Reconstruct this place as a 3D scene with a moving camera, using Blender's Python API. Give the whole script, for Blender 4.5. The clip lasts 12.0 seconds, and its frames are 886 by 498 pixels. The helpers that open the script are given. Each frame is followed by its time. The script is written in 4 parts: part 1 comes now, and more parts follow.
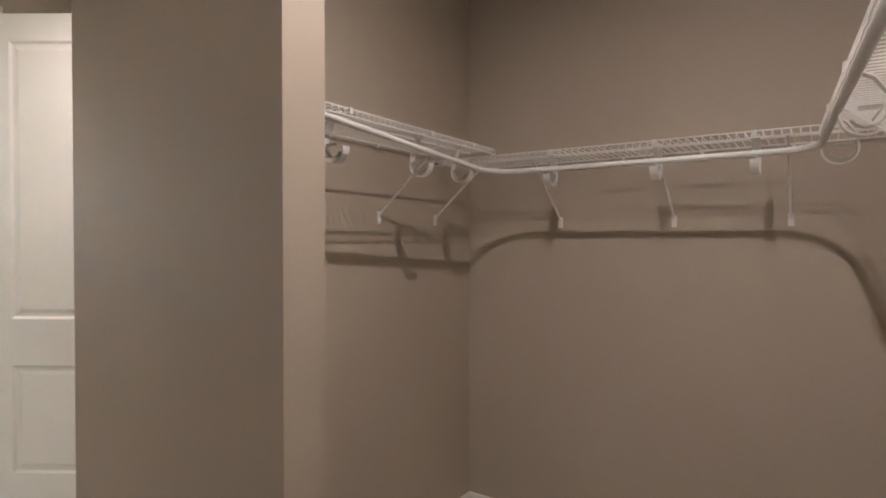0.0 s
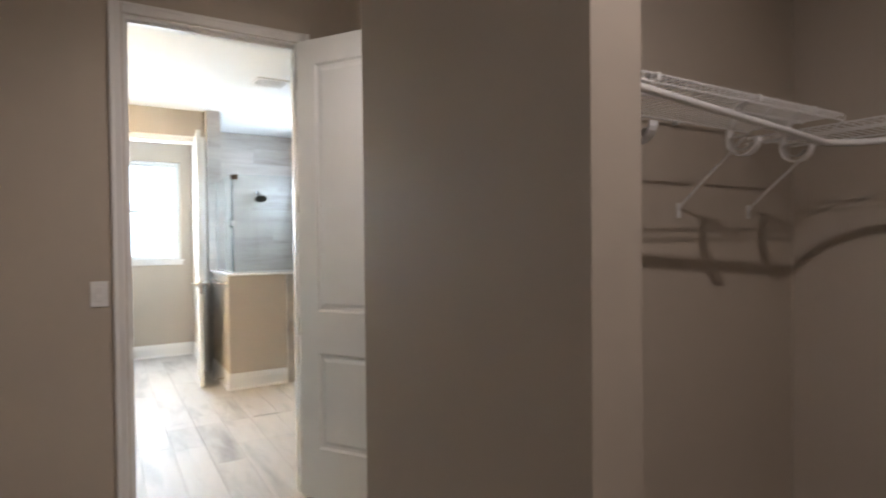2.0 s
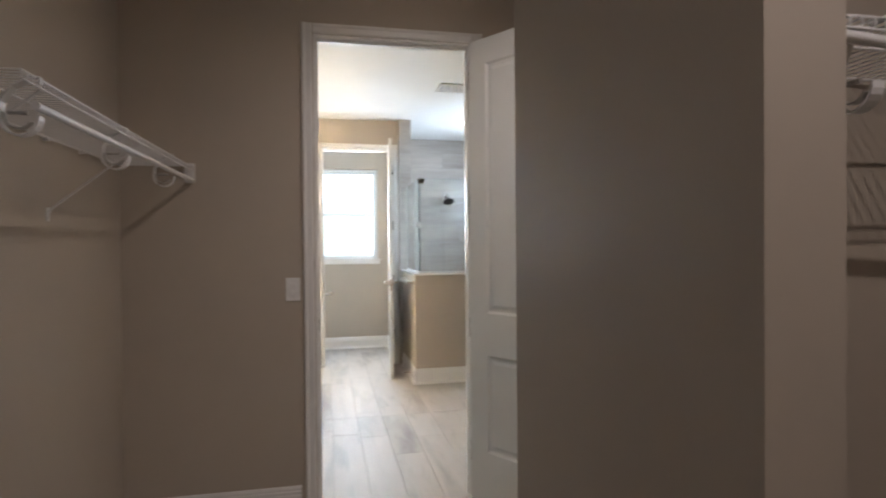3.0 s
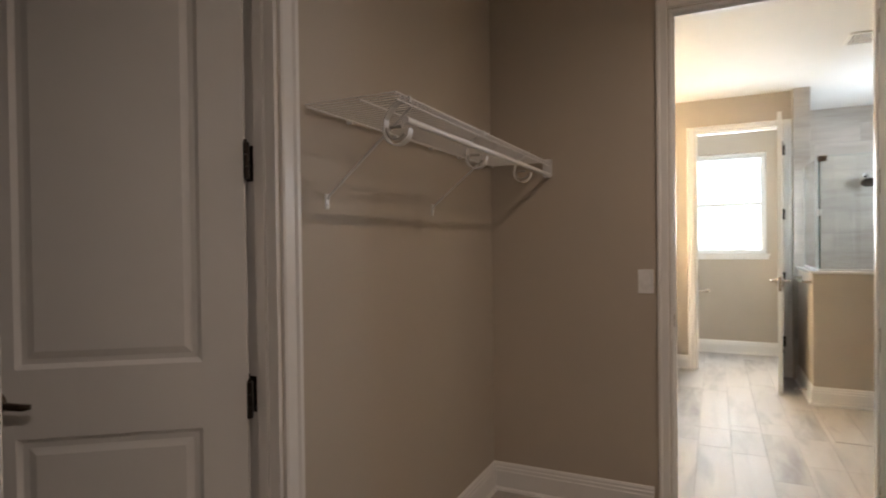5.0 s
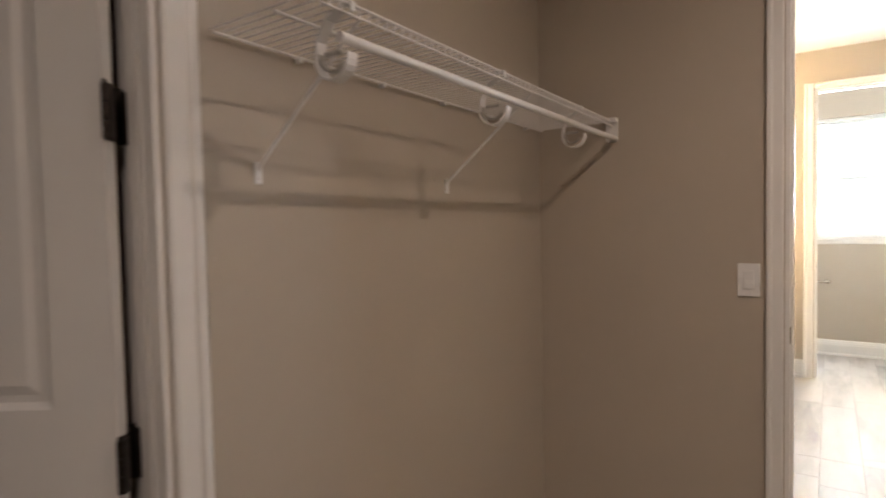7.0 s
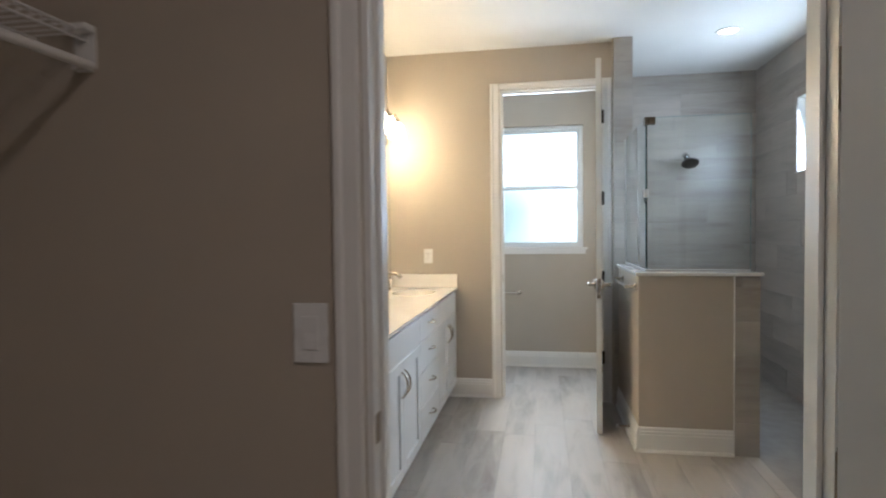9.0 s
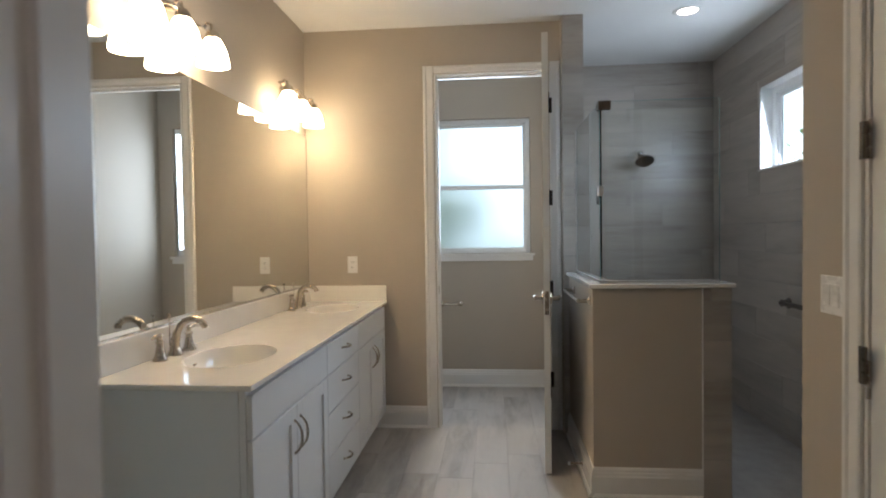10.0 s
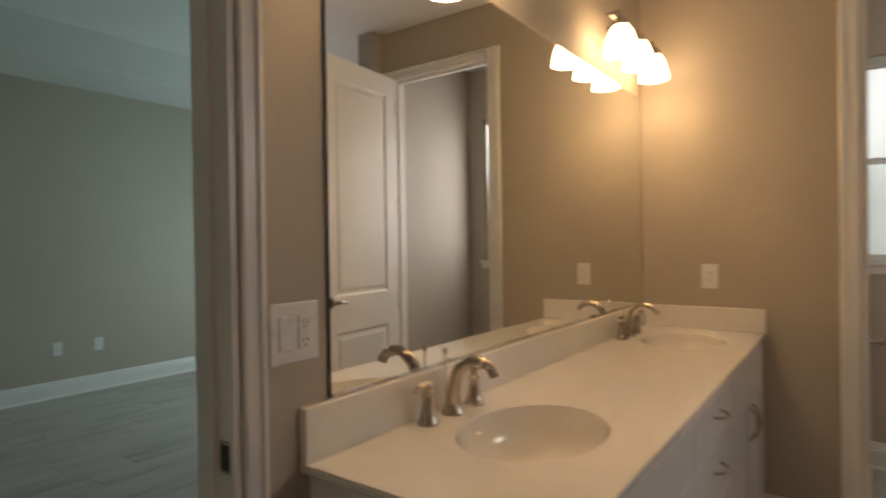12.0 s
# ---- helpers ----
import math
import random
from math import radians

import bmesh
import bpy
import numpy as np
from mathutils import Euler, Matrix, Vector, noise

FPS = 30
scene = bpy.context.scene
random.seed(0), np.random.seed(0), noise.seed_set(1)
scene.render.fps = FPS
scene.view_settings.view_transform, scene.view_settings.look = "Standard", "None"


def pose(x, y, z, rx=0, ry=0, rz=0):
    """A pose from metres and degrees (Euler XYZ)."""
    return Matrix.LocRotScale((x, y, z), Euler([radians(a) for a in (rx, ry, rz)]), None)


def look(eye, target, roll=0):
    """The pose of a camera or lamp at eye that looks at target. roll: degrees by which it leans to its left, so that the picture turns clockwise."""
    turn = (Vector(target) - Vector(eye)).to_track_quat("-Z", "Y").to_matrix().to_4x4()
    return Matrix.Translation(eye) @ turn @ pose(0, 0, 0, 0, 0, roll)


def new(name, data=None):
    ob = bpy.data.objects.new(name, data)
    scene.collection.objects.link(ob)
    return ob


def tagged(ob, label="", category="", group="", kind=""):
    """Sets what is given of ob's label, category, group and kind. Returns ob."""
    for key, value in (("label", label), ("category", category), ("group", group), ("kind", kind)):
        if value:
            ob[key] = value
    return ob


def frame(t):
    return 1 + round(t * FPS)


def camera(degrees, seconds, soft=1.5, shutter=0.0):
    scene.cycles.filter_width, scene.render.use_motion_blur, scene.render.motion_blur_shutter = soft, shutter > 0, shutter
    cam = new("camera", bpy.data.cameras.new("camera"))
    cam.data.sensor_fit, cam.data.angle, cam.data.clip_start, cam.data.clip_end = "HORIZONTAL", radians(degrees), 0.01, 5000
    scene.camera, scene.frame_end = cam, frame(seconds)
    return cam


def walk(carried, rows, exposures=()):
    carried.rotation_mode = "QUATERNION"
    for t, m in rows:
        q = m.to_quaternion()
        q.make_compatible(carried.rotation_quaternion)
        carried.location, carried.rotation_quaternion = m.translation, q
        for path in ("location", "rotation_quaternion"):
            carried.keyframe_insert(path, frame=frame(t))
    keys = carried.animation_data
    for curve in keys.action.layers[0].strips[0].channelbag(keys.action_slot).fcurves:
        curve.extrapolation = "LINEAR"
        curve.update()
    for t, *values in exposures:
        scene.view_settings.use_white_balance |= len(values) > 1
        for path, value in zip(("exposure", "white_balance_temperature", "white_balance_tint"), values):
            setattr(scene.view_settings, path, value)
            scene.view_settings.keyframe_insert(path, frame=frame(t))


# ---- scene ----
cam = camera(76.1, 12.0, soft=1.9, shutter=0.4)
PATH = [
    (0, (-0.043, 0.137, 1.384), (-1.153, 1.801, 1.355), 0.0),
    (0.5, (-0.053, 0.133, 1.382), (-1.214, 1.762, 1.350), -0.2),
    (1, (-0.100, 0.155, 1.362), (-1.381, 1.691, 1.337), -0.1),
    (1.5, (-0.215, 0.206, 1.379), (-1.712, 1.531, 1.343), -0.3),
    (2, (-0.313, 0.252, 1.390), (-2.025, 1.285, 1.356), -0.6),
    (2.5, (-0.358, 0.320, 1.378), (-2.220, 1.052, 1.354), -0.4),
    (3, (-0.374, 0.405, 1.386), (-2.332, 0.811, 1.364), -0.5),
    (3.5, (-0.385, 0.477, 1.393), (-2.385, 0.478, 1.363), -0.6),
    (3.7, (-0.391, 0.496, 1.386), (-2.385, 0.343, 1.359), -0.6),
    (5.5, (-0.467, 0.546, 1.351), (-2.182, -0.483, 1.316), -1.0),
    (6, (-0.569, 0.505, 1.342), (-2.21, -0.636, 1.285), -1.3),
    (6.5, (-0.805, 0.467, 1.365), (-2.413, -0.72, 1.287), -1.2),
    (8.5, (-1.978, 0.618, 1.368), (-3.904, 0.084, 1.295), -0.8),
    (9, (-2.305, 0.687, 1.352), (-4.274, 0.344, 1.288), -0.7),
    (9.5, (-2.618, 0.743, 1.345), (-4.604, 0.514, 1.286), -0.9),
    (10, (-2.933, 0.762, 1.349), (-4.924, 0.585, 1.299), -0.8),
    (10.5, (-3.227, 0.779, 1.336), (-5.217, 0.592, 1.29), -0.9),
    (11, (-3.48, 0.724, 1.343), (-5.433, 0.296, 1.302), -1.1),
    (11.5, (-3.714, 0.565, 1.309), (-5.534, -0.264, 1.299), -1.4),
    (12, (-3.877, 0.338, 1.322), (-5.495, -0.837, 1.304), -0.8),
]
EXPOSURES = [
    (0, 2.7, 6050, 10), (1.0, 2.55, 5950, 10), (1.5, 2.25, 6000, 10), (2.0, 2.0, 5850, 11), (2.5, 1.75, 5850, 12), (3.5, 1.45, 5900, 12), (5.5, 1.7, 6800, 14),
    (6.5, 2.1, 6800, 15), (8.5, 1.2, 5700, 11), (9.5, 0.62, 5700, 10), (10.0, 0.18, 6000, 13), (10.5, -0.16, 6400, 15), (11.0, -0.3, 6900, 19), (11.5, -0.45, 7450, 22), (12, -0.52, 8000, 23)]
walk(cam, [(t, look(eye, target, roll)) for t, eye, target, roll in PATH], EXPOSURES)

# ---- world, sun, large lights ----
world = bpy.data.worlds.new("world")
scene.world = world
world.use_nodes = True
wn = world.node_tree.nodes
sky = wn.new("ShaderNodeTexSky")
sky.sky_type, sky.sun_disc = "NISHITA", False
sky.sun_elevation, sky.sun_rotation = radians(55), radians(110)
world.node_tree.links.new(sky.outputs[0], wn["Background"].inputs[0])
wn["Background"].inputs[1].default_value = 0.15

sun = new("sun", bpy.data.lights.new("sun", "SUN"))
sun.data.energy, sun.data.angle, sun.data.color = 4.5, radians(0.5), (1, 0.95, 0.88)
sun.matrix_world = look((6, -2.2, 9), (0, 0, 0))


def window_light(name, eye, target, sx, sy, power, color):
    lamp = new(name, bpy.data.lights.new(name, "AREA"))
    lamp.data.shape, lamp.data.size, lamp.data.size_y = "RECTANGLE", sx, sy
    lamp.data.energy, lamp.data.color = power, color
    lamp.matrix_world = look(eye, target)
    return lamp


DAY = (0.77, 0.89, 1.0)
window_light("window_light_wc", (-7.90, 0.63, 1.77), (-4, 0.63, 1.70), 0.78, 1.05, 19, DAY)
window_light("window_light_shower", (-6.65, 2.69, 2.05), (-6.65, -1, 1.3), 0.84, 0.50, 15, DAY)
window_light("window_light_bedroom", (-8.52, -3.6, 1.5), (-3, -3.9, 1.3), 1.6, 1.5, 52, (0.46, 0.84, 1.0))

# the two closet lamps: the light of each bulb, shaded above by its holder
CLOSET_LAMPS = ((-0.35, 0.90, 2.735, 12.5), (-2.22, 1.02, 2.735, 9.5))
for lx, ly, lz, power in CLOSET_LAMPS:
    lamp = new("closet_lamp_light", bpy.data.lights.new("closet_lamp_light", "SPOT"))
    lamp.data.energy, lamp.data.color, lamp.data.shadow_soft_size = power, (1.0, 0.845, 0.745), 0.014
    lamp.data.spot_size, lamp.data.spot_blend = radians(178), 0.9
    lamp.location = (lx, ly, lz - 0.032)

# ---- materials ----


def nodes_of(name):
    m = bpy.data.materials.new(name)
    m.use_nodes = True
    nt = m.node_tree
    return m, nt, nt.nodes["Principled BSDF"]


def surface(name, color, rough=0.5, metal=0.0, vary=0.06, scale=6.0, grain=180.0, bump=0.02, rvary=0.06, emit=None, coat=0.0, spec=0.5):
    """A painted, metal or stone surface with two scales of unevenness."""
    m, nt, b = nodes_of(name)
    n, l = nt.nodes, nt.links
    geo = n.new("ShaderNodeNewGeometry")
    big, fine = n.new("ShaderNodeTexNoise"), n.new("ShaderNodeTexNoise")
    big.inputs["Scale"].default_value, big.inputs["Detail"].default_value = scale, 4
    fine.inputs["Scale"].default_value, fine.inputs["Detail"].default_value = grain, 3
    for t in (big, fine):
        l.new(geo.outputs["Position"], t.inputs["Vector"])
    ramp = n.new("ShaderNodeMapRange")
    ramp.inputs["From Min"].default_value, ramp.inputs["From Max"].default_value = 0.3, 0.7
    ramp.inputs["To Min"].default_value, ramp.inputs["To Max"].default_value = 1 - vary, 1 + vary
    l.new(big.outputs["Fac"], ramp.inputs["Value"])
    mul = n.new("ShaderNodeVectorMath")
    mul.operation = "SCALE"
    mul.inputs[0].default_value = color
    l.new(ramp.outputs["Result"], mul.inputs["Scale"])
    l.new(mul.outputs["Vector"], b.inputs["Base Color"])
    rr = n.new("ShaderNodeMapRange")
    rr.inputs["To Min"].default_value, rr.inputs["To Max"].default_value = max(0.02, rough - rvary), rough + rvary
    l.new(big.outputs["Fac"], rr.inputs["Value"])
    l.new(rr.outputs["Result"], b.inputs["Roughness"])
    b.inputs["Metallic"].default_value = metal
    b.inputs["Coat Weight"].default_value = coat
    b.inputs["Specular IOR Level"].default_value = spec
    if bump:
        bp = n.new("ShaderNodeBump")
        bp.inputs["Strength"].default_value, bp.inputs["Distance"].default_value = bump * 10, 0.001
        l.new(fine.outputs["Fac"], bp.inputs["Height"])
        l.new(bp.outputs["Normal"], b.inputs["Normal"])
    if emit:
        b.inputs["Emission Color"].default_value = (*emit[0], 1)
        b.inputs["Emission Strength"].default_value = emit[1]
    return m


def planked(name, dark, mid, light, rough, stretch, strength=1.0, smudge=0.0):
    """Wood-look boards: streaks along the board, a tone for each piece."""
    m, nt, b = nodes_of(name)
    n, l = nt.nodes, nt.links
    geo, info = n.new("ShaderNodeNewGeometry"), n.new("ShaderNodeObjectInfo")
    off = n.new("ShaderNodeVectorMath")
    off.operation = "MULTIPLY_ADD"
    off.inputs[1].default_value = stretch
    com = n.new("ShaderNodeCombineXYZ")
    sc = n.new("ShaderNodeMath")
    sc.operation = "MULTIPLY"
    sc.inputs[1].default_value = 37.0
    l.new(info.outputs["Random"], sc.inputs[0])
    for i in range(3):
        l.new(sc.outputs[0], com.inputs[i])
    l.new(geo.outputs["Position"], off.inputs[0])
    l.new(com.outputs[0], off.inputs[2])
    grain, cloud = n.new("ShaderNodeTexNoise"), n.new("ShaderNodeTexNoise")
    grain.inputs["Scale"].default_value, grain.inputs["Detail"].default_value, grain.inputs["Roughness"].default_value = 3.0, 8, 0.62
    grain.inputs["Distortion"].default_value = 0.6
    cloud.inputs["Scale"].default_value, cloud.inputs["Detail"].default_value = 0.9, 3
    for t in (grain, cloud):
        l.new(off.outputs[0], t.inputs["Vector"])
    mix = n.new("ShaderNodeMath")
    mix.operation = "MULTIPLY_ADD"
    mix.inputs[1].default_value = 0.45
    l.new(grain.outputs["Fac"], mix.inputs[0])
    half = n.new("ShaderNodeMath")
    half.operation = "MULTIPLY"
    half.inputs[1].default_value = 0.55
    l.new(cloud.outputs["Fac"], half.inputs[0])
    l.new(half.outputs[0], mix.inputs[2])
    tone = n.new("ShaderNodeMapRange")
    tone.inputs["To Min"].default_value, tone.inputs["To Max"].default_value = -0.09 * strength, 0.09 * strength
    l.new(info.outputs["Random"], tone.inputs["Value"])
    add = n.new("ShaderNodeMath")
    l.new(mix.outputs[0], add.inputs[0])
    l.new(tone.outputs["Result"], add.inputs[1])
    ramp = n.new("ShaderNodeValToRGB")
    e = ramp.color_ramp.elements
    e[0].position, e[0].color = 0.30, (*dark, 1)
    e[1].position, e[1].color = 0.70, (*light, 1)
    k = e.new(0.47)
    k.color = (*mid, 1)
    l.new(add.outputs[0], ramp.inputs["Fac"])
    if smudge:
        # weathered patches: short dark flecks that follow the board
        fleck = n.new("ShaderNodeTexNoise")
        fleck.inputs["Scale"].default_value, fleck.inputs["Detail"].default_value, fleck.inputs["Distortion"].default_value = 2.2, 4, 0.3
        fl_ = n.new("ShaderNodeVectorMath")
        fl_.operation = "MULTIPLY_ADD"
        fl_.inputs[1].default_value = (0.55, 3.4, 1.0)
        l.new(geo.outputs["Position"], fl_.inputs[0])
        l.new(com.outputs[0], fl_.inputs[2])
        l.new(fl_.outputs[0], fleck.inputs["Vector"])
        cut = n.new("ShaderNodeMapRange")
        cut.inputs["From Min"].default_value, cut.inputs["From Max"].default_value = 0.56, 0.76
        cut.inputs["To Min"].default_value, cut.inputs["To Max"].default_value = 1.0, 1.0 - smudge
        l.new(fleck.outputs["Fac"], cut.inputs["Value"])
        dim = n.new("ShaderNodeVectorMath")
        dim.operation = "SCALE"
        l.new(ramp.outputs["Color"], dim.inputs[0])
        l.new(cut.outputs["Result"], dim.inputs["Scale"])
        l.new(dim.outputs["Vector"], b.inputs["Base Color"])
        b.inputs["Specular IOR Level"].default_value = 0.35
    else:
        l.new(ramp.outputs["Color"], b.inputs["Base Color"])
    rr = n.new("ShaderNodeMapRange")
    rr.inputs["To Min"].default_value, rr.inputs["To Max"].default_value = rough - 0.08, rough + 0.12
    l.new(grain.outputs["Fac"], rr.inputs["Value"])
    l.new(rr.outputs["Result"], b.inputs["Roughness"])
    bp = n.new("ShaderNodeBump")
    bp.inputs["Strength"].default_value, bp.inputs["Distance"].default_value = 0.25, 0.001
    l.new(grain.outputs["Fac"], bp.inputs["Height"])
    l.new(bp.outputs["Normal"], b.inputs["Normal"])
    return m


PAINT = surface("wall_paint", (0.465, 0.405, 0.330), 0.62, vary=0.025, scale=2.2, grain=420, bump=0.035, rvary=0.05)
CEIL = surface("ceiling_paint", (0.73, 0.72, 0.69), 0.8, vary=0.02, scale=2.5, grain=90, bump=0.06)
TRIM = surface("trim_paint", (0.78, 0.76, 0.73), 0.32, vary=0.02, scale=5, grain=60, bump=0.006)
DOORP = surface("door_paint", (0.76, 0.745, 0.715), 0.44, vary=0.02, scale=4, grain=140, bump=0.012)
CABINET = surface("cabinet_paint", (0.76, 0.76, 0.76), 0.3, vary=0.015, scale=5, grain=120, bump=0.006)
CULTURED = surface("cultured_marble", (0.80, 0.765, 0.715), 0.14, vary=0.02, scale=9, grain=60, bump=0.0, coat=0.3)
CHINA = surface("basin_glaze", (0.80, 0.76, 0.70), 0.08, vary=0.01, scale=8, bump=0.0, coat=0.4)
WIRE = surface("white_wire", (0.78, 0.76, 0.74), 0.35, vary=0.03, scale=30, bump=0.0)
ZINC = surface("zinc_hook", (0.55, 0.53, 0.50), 0.3, metal=0.7, vary=0.1, scale=60, bump=0.0)
NICKEL = surface("brushed_nickel", (0.50, 0.44, 0.37), 0.26, metal=1.0, vary=0.06, scale=40, grain=500, bump=0.01)
CHROME = surface("chrome", (0.62, 0.62, 0.63), 0.12, metal=1.0, vary=0.05, scale=40, bump=0.0)
BRONZE = surface("dark_bronze", (0.045, 0.036, 0.030), 0.38, metal=0.8, vary=0.2, scale=60, bump=0.01)
# grab bar metal, its colour darkened for the shade it hangs in
STEEL = surface("shaded_steel", (0.17, 0.16, 0.155), 0.25, metal=0.9, vary=0.08, scale=40, bump=0.0)
DARKNICKEL = surface("dark_nickel", (0.20, 0.165, 0.135), 0.24, metal=1.0, vary=0.08, scale=40, bump=0.0)
PLASTIC = surface("white_plastic", (0.80, 0.79, 0.77), 0.28, vary=0.01, scale=20, bump=0.0)
# near-black: painted shade of small openings, and the mirror's own dark edges
SLOT = surface("dark_slot", (0.03, 0.03, 0.03), 0.6, vary=0.1, bump=0.0)
GROUT = surface("grout", (0.33, 0.31, 0.29), 0.85, vary=0.08, scale=20, grain=300, bump=0.05)
SUBFLOOR = surface("floor_joint", (0.34, 0.315, 0.285), 0.8, vary=0.1, scale=10, bump=0.03)
VINYL = surface("window_vinyl", (0.82, 0.83, 0.83), 0.3, vary=0.01, scale=8, bump=0.0)
LAMPGLASS = surface("lit_opal_glass", (0.9, 0.85, 0.75), 0.3, vary=0.0, bump=0.0, emit=((1.0, 0.78, 0.48), 18.0))
BULB = surface("lit_bulb", (0.9, 0.85, 0.75), 0.3, vary=0.0, bump=0.0, emit=((1.0, 0.91, 0.84), 40.0))
HAZE = surface("bright_sky_haze", (0.8, 0.85, 0.9), 1.0, vary=0.0, bump=0.0, emit=((0.80, 0.93, 1.0), 0.85))
DOWNLENS = surface("lit_downlight_lens", (0.9, 0.88, 0.85), 0.3, vary=0.0, bump=0.0, emit=((1.0, 0.86, 0.70), 9.0))
FLOORING = planked("floor_planks", (0.28, 0.245, 0.21), (0.44, 0.405, 0.365), (0.52, 0.485, 0.445), 0.47, (0.9, 4.0, 1.0), strength=0.6, smudge=0.34)
TILE = planked("wall_tile", (0.27, 0.235, 0.20), (0.385, 0.345, 0.302), (0.475, 0.43, 0.38), 0.3, (0.8, 0.8, 6.0), 0.8)
SHFLOOR = planked("shower_floor_tile", (0.25, 0.225, 0.20), (0.33, 0.305, 0.275), (0.40, 0.37, 0.34), 0.4, (1.0, 5.0, 1.0), 0.7)
LEAF = surface("leaf", (0.10, 0.15, 0.05), 0.5, vary=0.35, scale=3.0, bump=0.0)
leaf_nt = LEAF.node_tree
through_leaf, blend = leaf_nt.nodes.new("ShaderNodeBsdfTranslucent"), leaf_nt.nodes.new("ShaderNodeMixShader")
through_leaf.inputs["Color"].default_value, blend.inputs["Fac"].default_value = (0.30, 0.42, 0.12, 1), 0.5
leaf_nt.links.new(leaf_nt.nodes["Principled BSDF"].outputs[0], blend.inputs[1])
leaf_nt.links.new(through_leaf.outputs[0], blend.inputs[2])
leaf_nt.links.new(blend.outputs[0], leaf_nt.nodes["Material Output"].inputs["Surface"])
BARK = surface("bark", (0.13, 0.10, 0.075), 0.9, vary=0.3, scale=12, grain=50, bump=0.2)
LAWN = surface("lawn", (0.07, 0.11, 0.035), 0.9, vary=0.3, scale=1.2, grain=60, bump=0.2)

MIRROR, nt_, b_ = nodes_of("mirror_silver")
b_.inputs["Metallic"].default_value, b_.inputs["Roughness"].default_value = 1.0, 0.012
b_.inputs["Base Color"].default_value = (0.86, 0.87, 0.85, 1)


def glassy(name, color, rough, ior):
    m, nt, b = nodes_of(name)
    b.inputs["Base Color"].default_value = (*color, 1)
    b.inputs["Transmission Weight"].default_value = 1.0
    b.inputs["Roughness"].default_value, b.inputs["IOR"].default_value = rough, ior
    return m


GLASS = glassy("clear_glass", (0.93, 0.97, 0.96), 0.0, 1.45)
GLASSEDGE = surface("glass_edge", (0.20, 0.42, 0.42), 0.12, vary=0.05, scale=20, bump=0.0, coat=0.6)
FROST = glassy("obscure_glass", (0.78, 0.86, 0.88), 0.42, 1.3)

# ---- mesh helpers ----


def box(bm, lo, hi, bevel=0.0, seg=2):
    lo, hi = Vector(lo), Vector(hi)
    made = bmesh.ops.create_cube(bm, size=1, matrix=Matrix.Translation((lo + hi) / 2) @ Matrix.Diagonal((*[abs(c) for c in hi - lo], 1)))
    if bevel:
        edges = list({e for v in made["verts"] for e in v.link_edges})
        bmesh.ops.bevel(bm, geom=edges, offset=bevel, segments=seg, profile=0.5, affect="EDGES")


def tube(bm, pts, radii, n=8, cap=True):
    pts = [Vector(p) for p in pts]
    if not isinstance(radii, (list, tuple)):
        radii = [radii] * len(pts)
    rings = []
    side = None
    for i, p in enumerate(pts):
        d = (pts[min(i + 1, len(pts) - 1)] - pts[max(i - 1, 0)]).normalized()
        if side is None:
            side = d.cross(Vector((0, 0, 1)))
            if side.length < 0.05:
                side = d.cross(Vector((0, 1, 0)))
        side = (side - d * side.dot(d)).normalized()
        up = d.cross(side)
        rings.append([bm.verts.new(p + (side * math.cos(2 * math.pi * k / n) + up * math.sin(2 * math.pi * k / n)) * radii[i]) for k in range(n)])
    for a, b in zip(rings, rings[1:]):
        for k in range(n):
            bm.faces.new((a[k], b[k], b[(k + 1) % n], a[(k + 1) % n]))
    if cap:
        bm.faces.new(rings[0])
        bm.faces.new(list(reversed(rings[-1])))


def band(bm, pts, across, width, thick):
    """A flat strap that follows pts, of that width along the vector across."""
    pts, across = [Vector(p) for p in pts], Vector(across).normalized()
    rings = []
    for i, p in enumerate(pts):
        d = (pts[min(i + 1, len(pts) - 1)] - pts[max(i - 1, 0)]).normalized()
        nrm = d.cross(across).normalized()
        rings.append([bm.verts.new(p + across * (sx * width / 2) + nrm * (sn * thick / 2)) for sx, sn in ((-1, -1), (1, -1), (1, 1), (-1, 1))])
    for a, b in zip(rings, rings[1:]):
        for k in range(4):
            bm.faces.new((a[k], b[k], b[(k + 1) % 4], a[(k + 1) % 4]))
    bm.faces.new(rings[0])
    bm.faces.new(list(reversed(rings[-1])))


def lathe(bm, profile, m=None, n=24):
    """profile: (radius, height) pairs, turned about z; then placed by m."""
    m = m or Matrix()
    rings = [[bm.verts.new(m @ Vector((r * math.cos(2 * math.pi * k / n), r * math.sin(2 * math.pi * k / n), z))) for k in range(n)] for r, z in profile]
    for a, b in zip(rings, rings[1:]):
        for k in range(n):
            bm.faces.new((a[k], a[(k + 1) % n], b[(k + 1) % n], b[k]))
    return rings


def sweep(bm, profile, a, b, out, up=(0, 0, 1)):
    """A moulding: profile of (out, up) pairs carried from a to b."""
    a, b, out, up = Vector(a), Vector(b), Vector(out), Vector(up)
    ends = [[bm.verts.new(p + out * u + up * v) for u, v in profile] for p in (a, b)]
    k = len(profile)
    for i in range(k):
        bm.faces.new((ends[0][i], ends[0][(i + 1) % k], ends[1][(i + 1) % k], ends[1][i]))
    bm.faces.new(ends[0])
    bm.faces.new(list(reversed(ends[1])))


def mesh_of(name, bm, material, smooth=False):
    bmesh.ops.recalc_face_normals(bm, faces=bm.faces[:])
    me = bpy.data.meshes.new(name)
    bm.to_mesh(me)
    bm.free()
    me.materials.append(material)
    if smooth:
        for p in me.polygons:
            p.use_smooth = True
        me.set_sharp_from_angle(angle=radians(40))
    return me


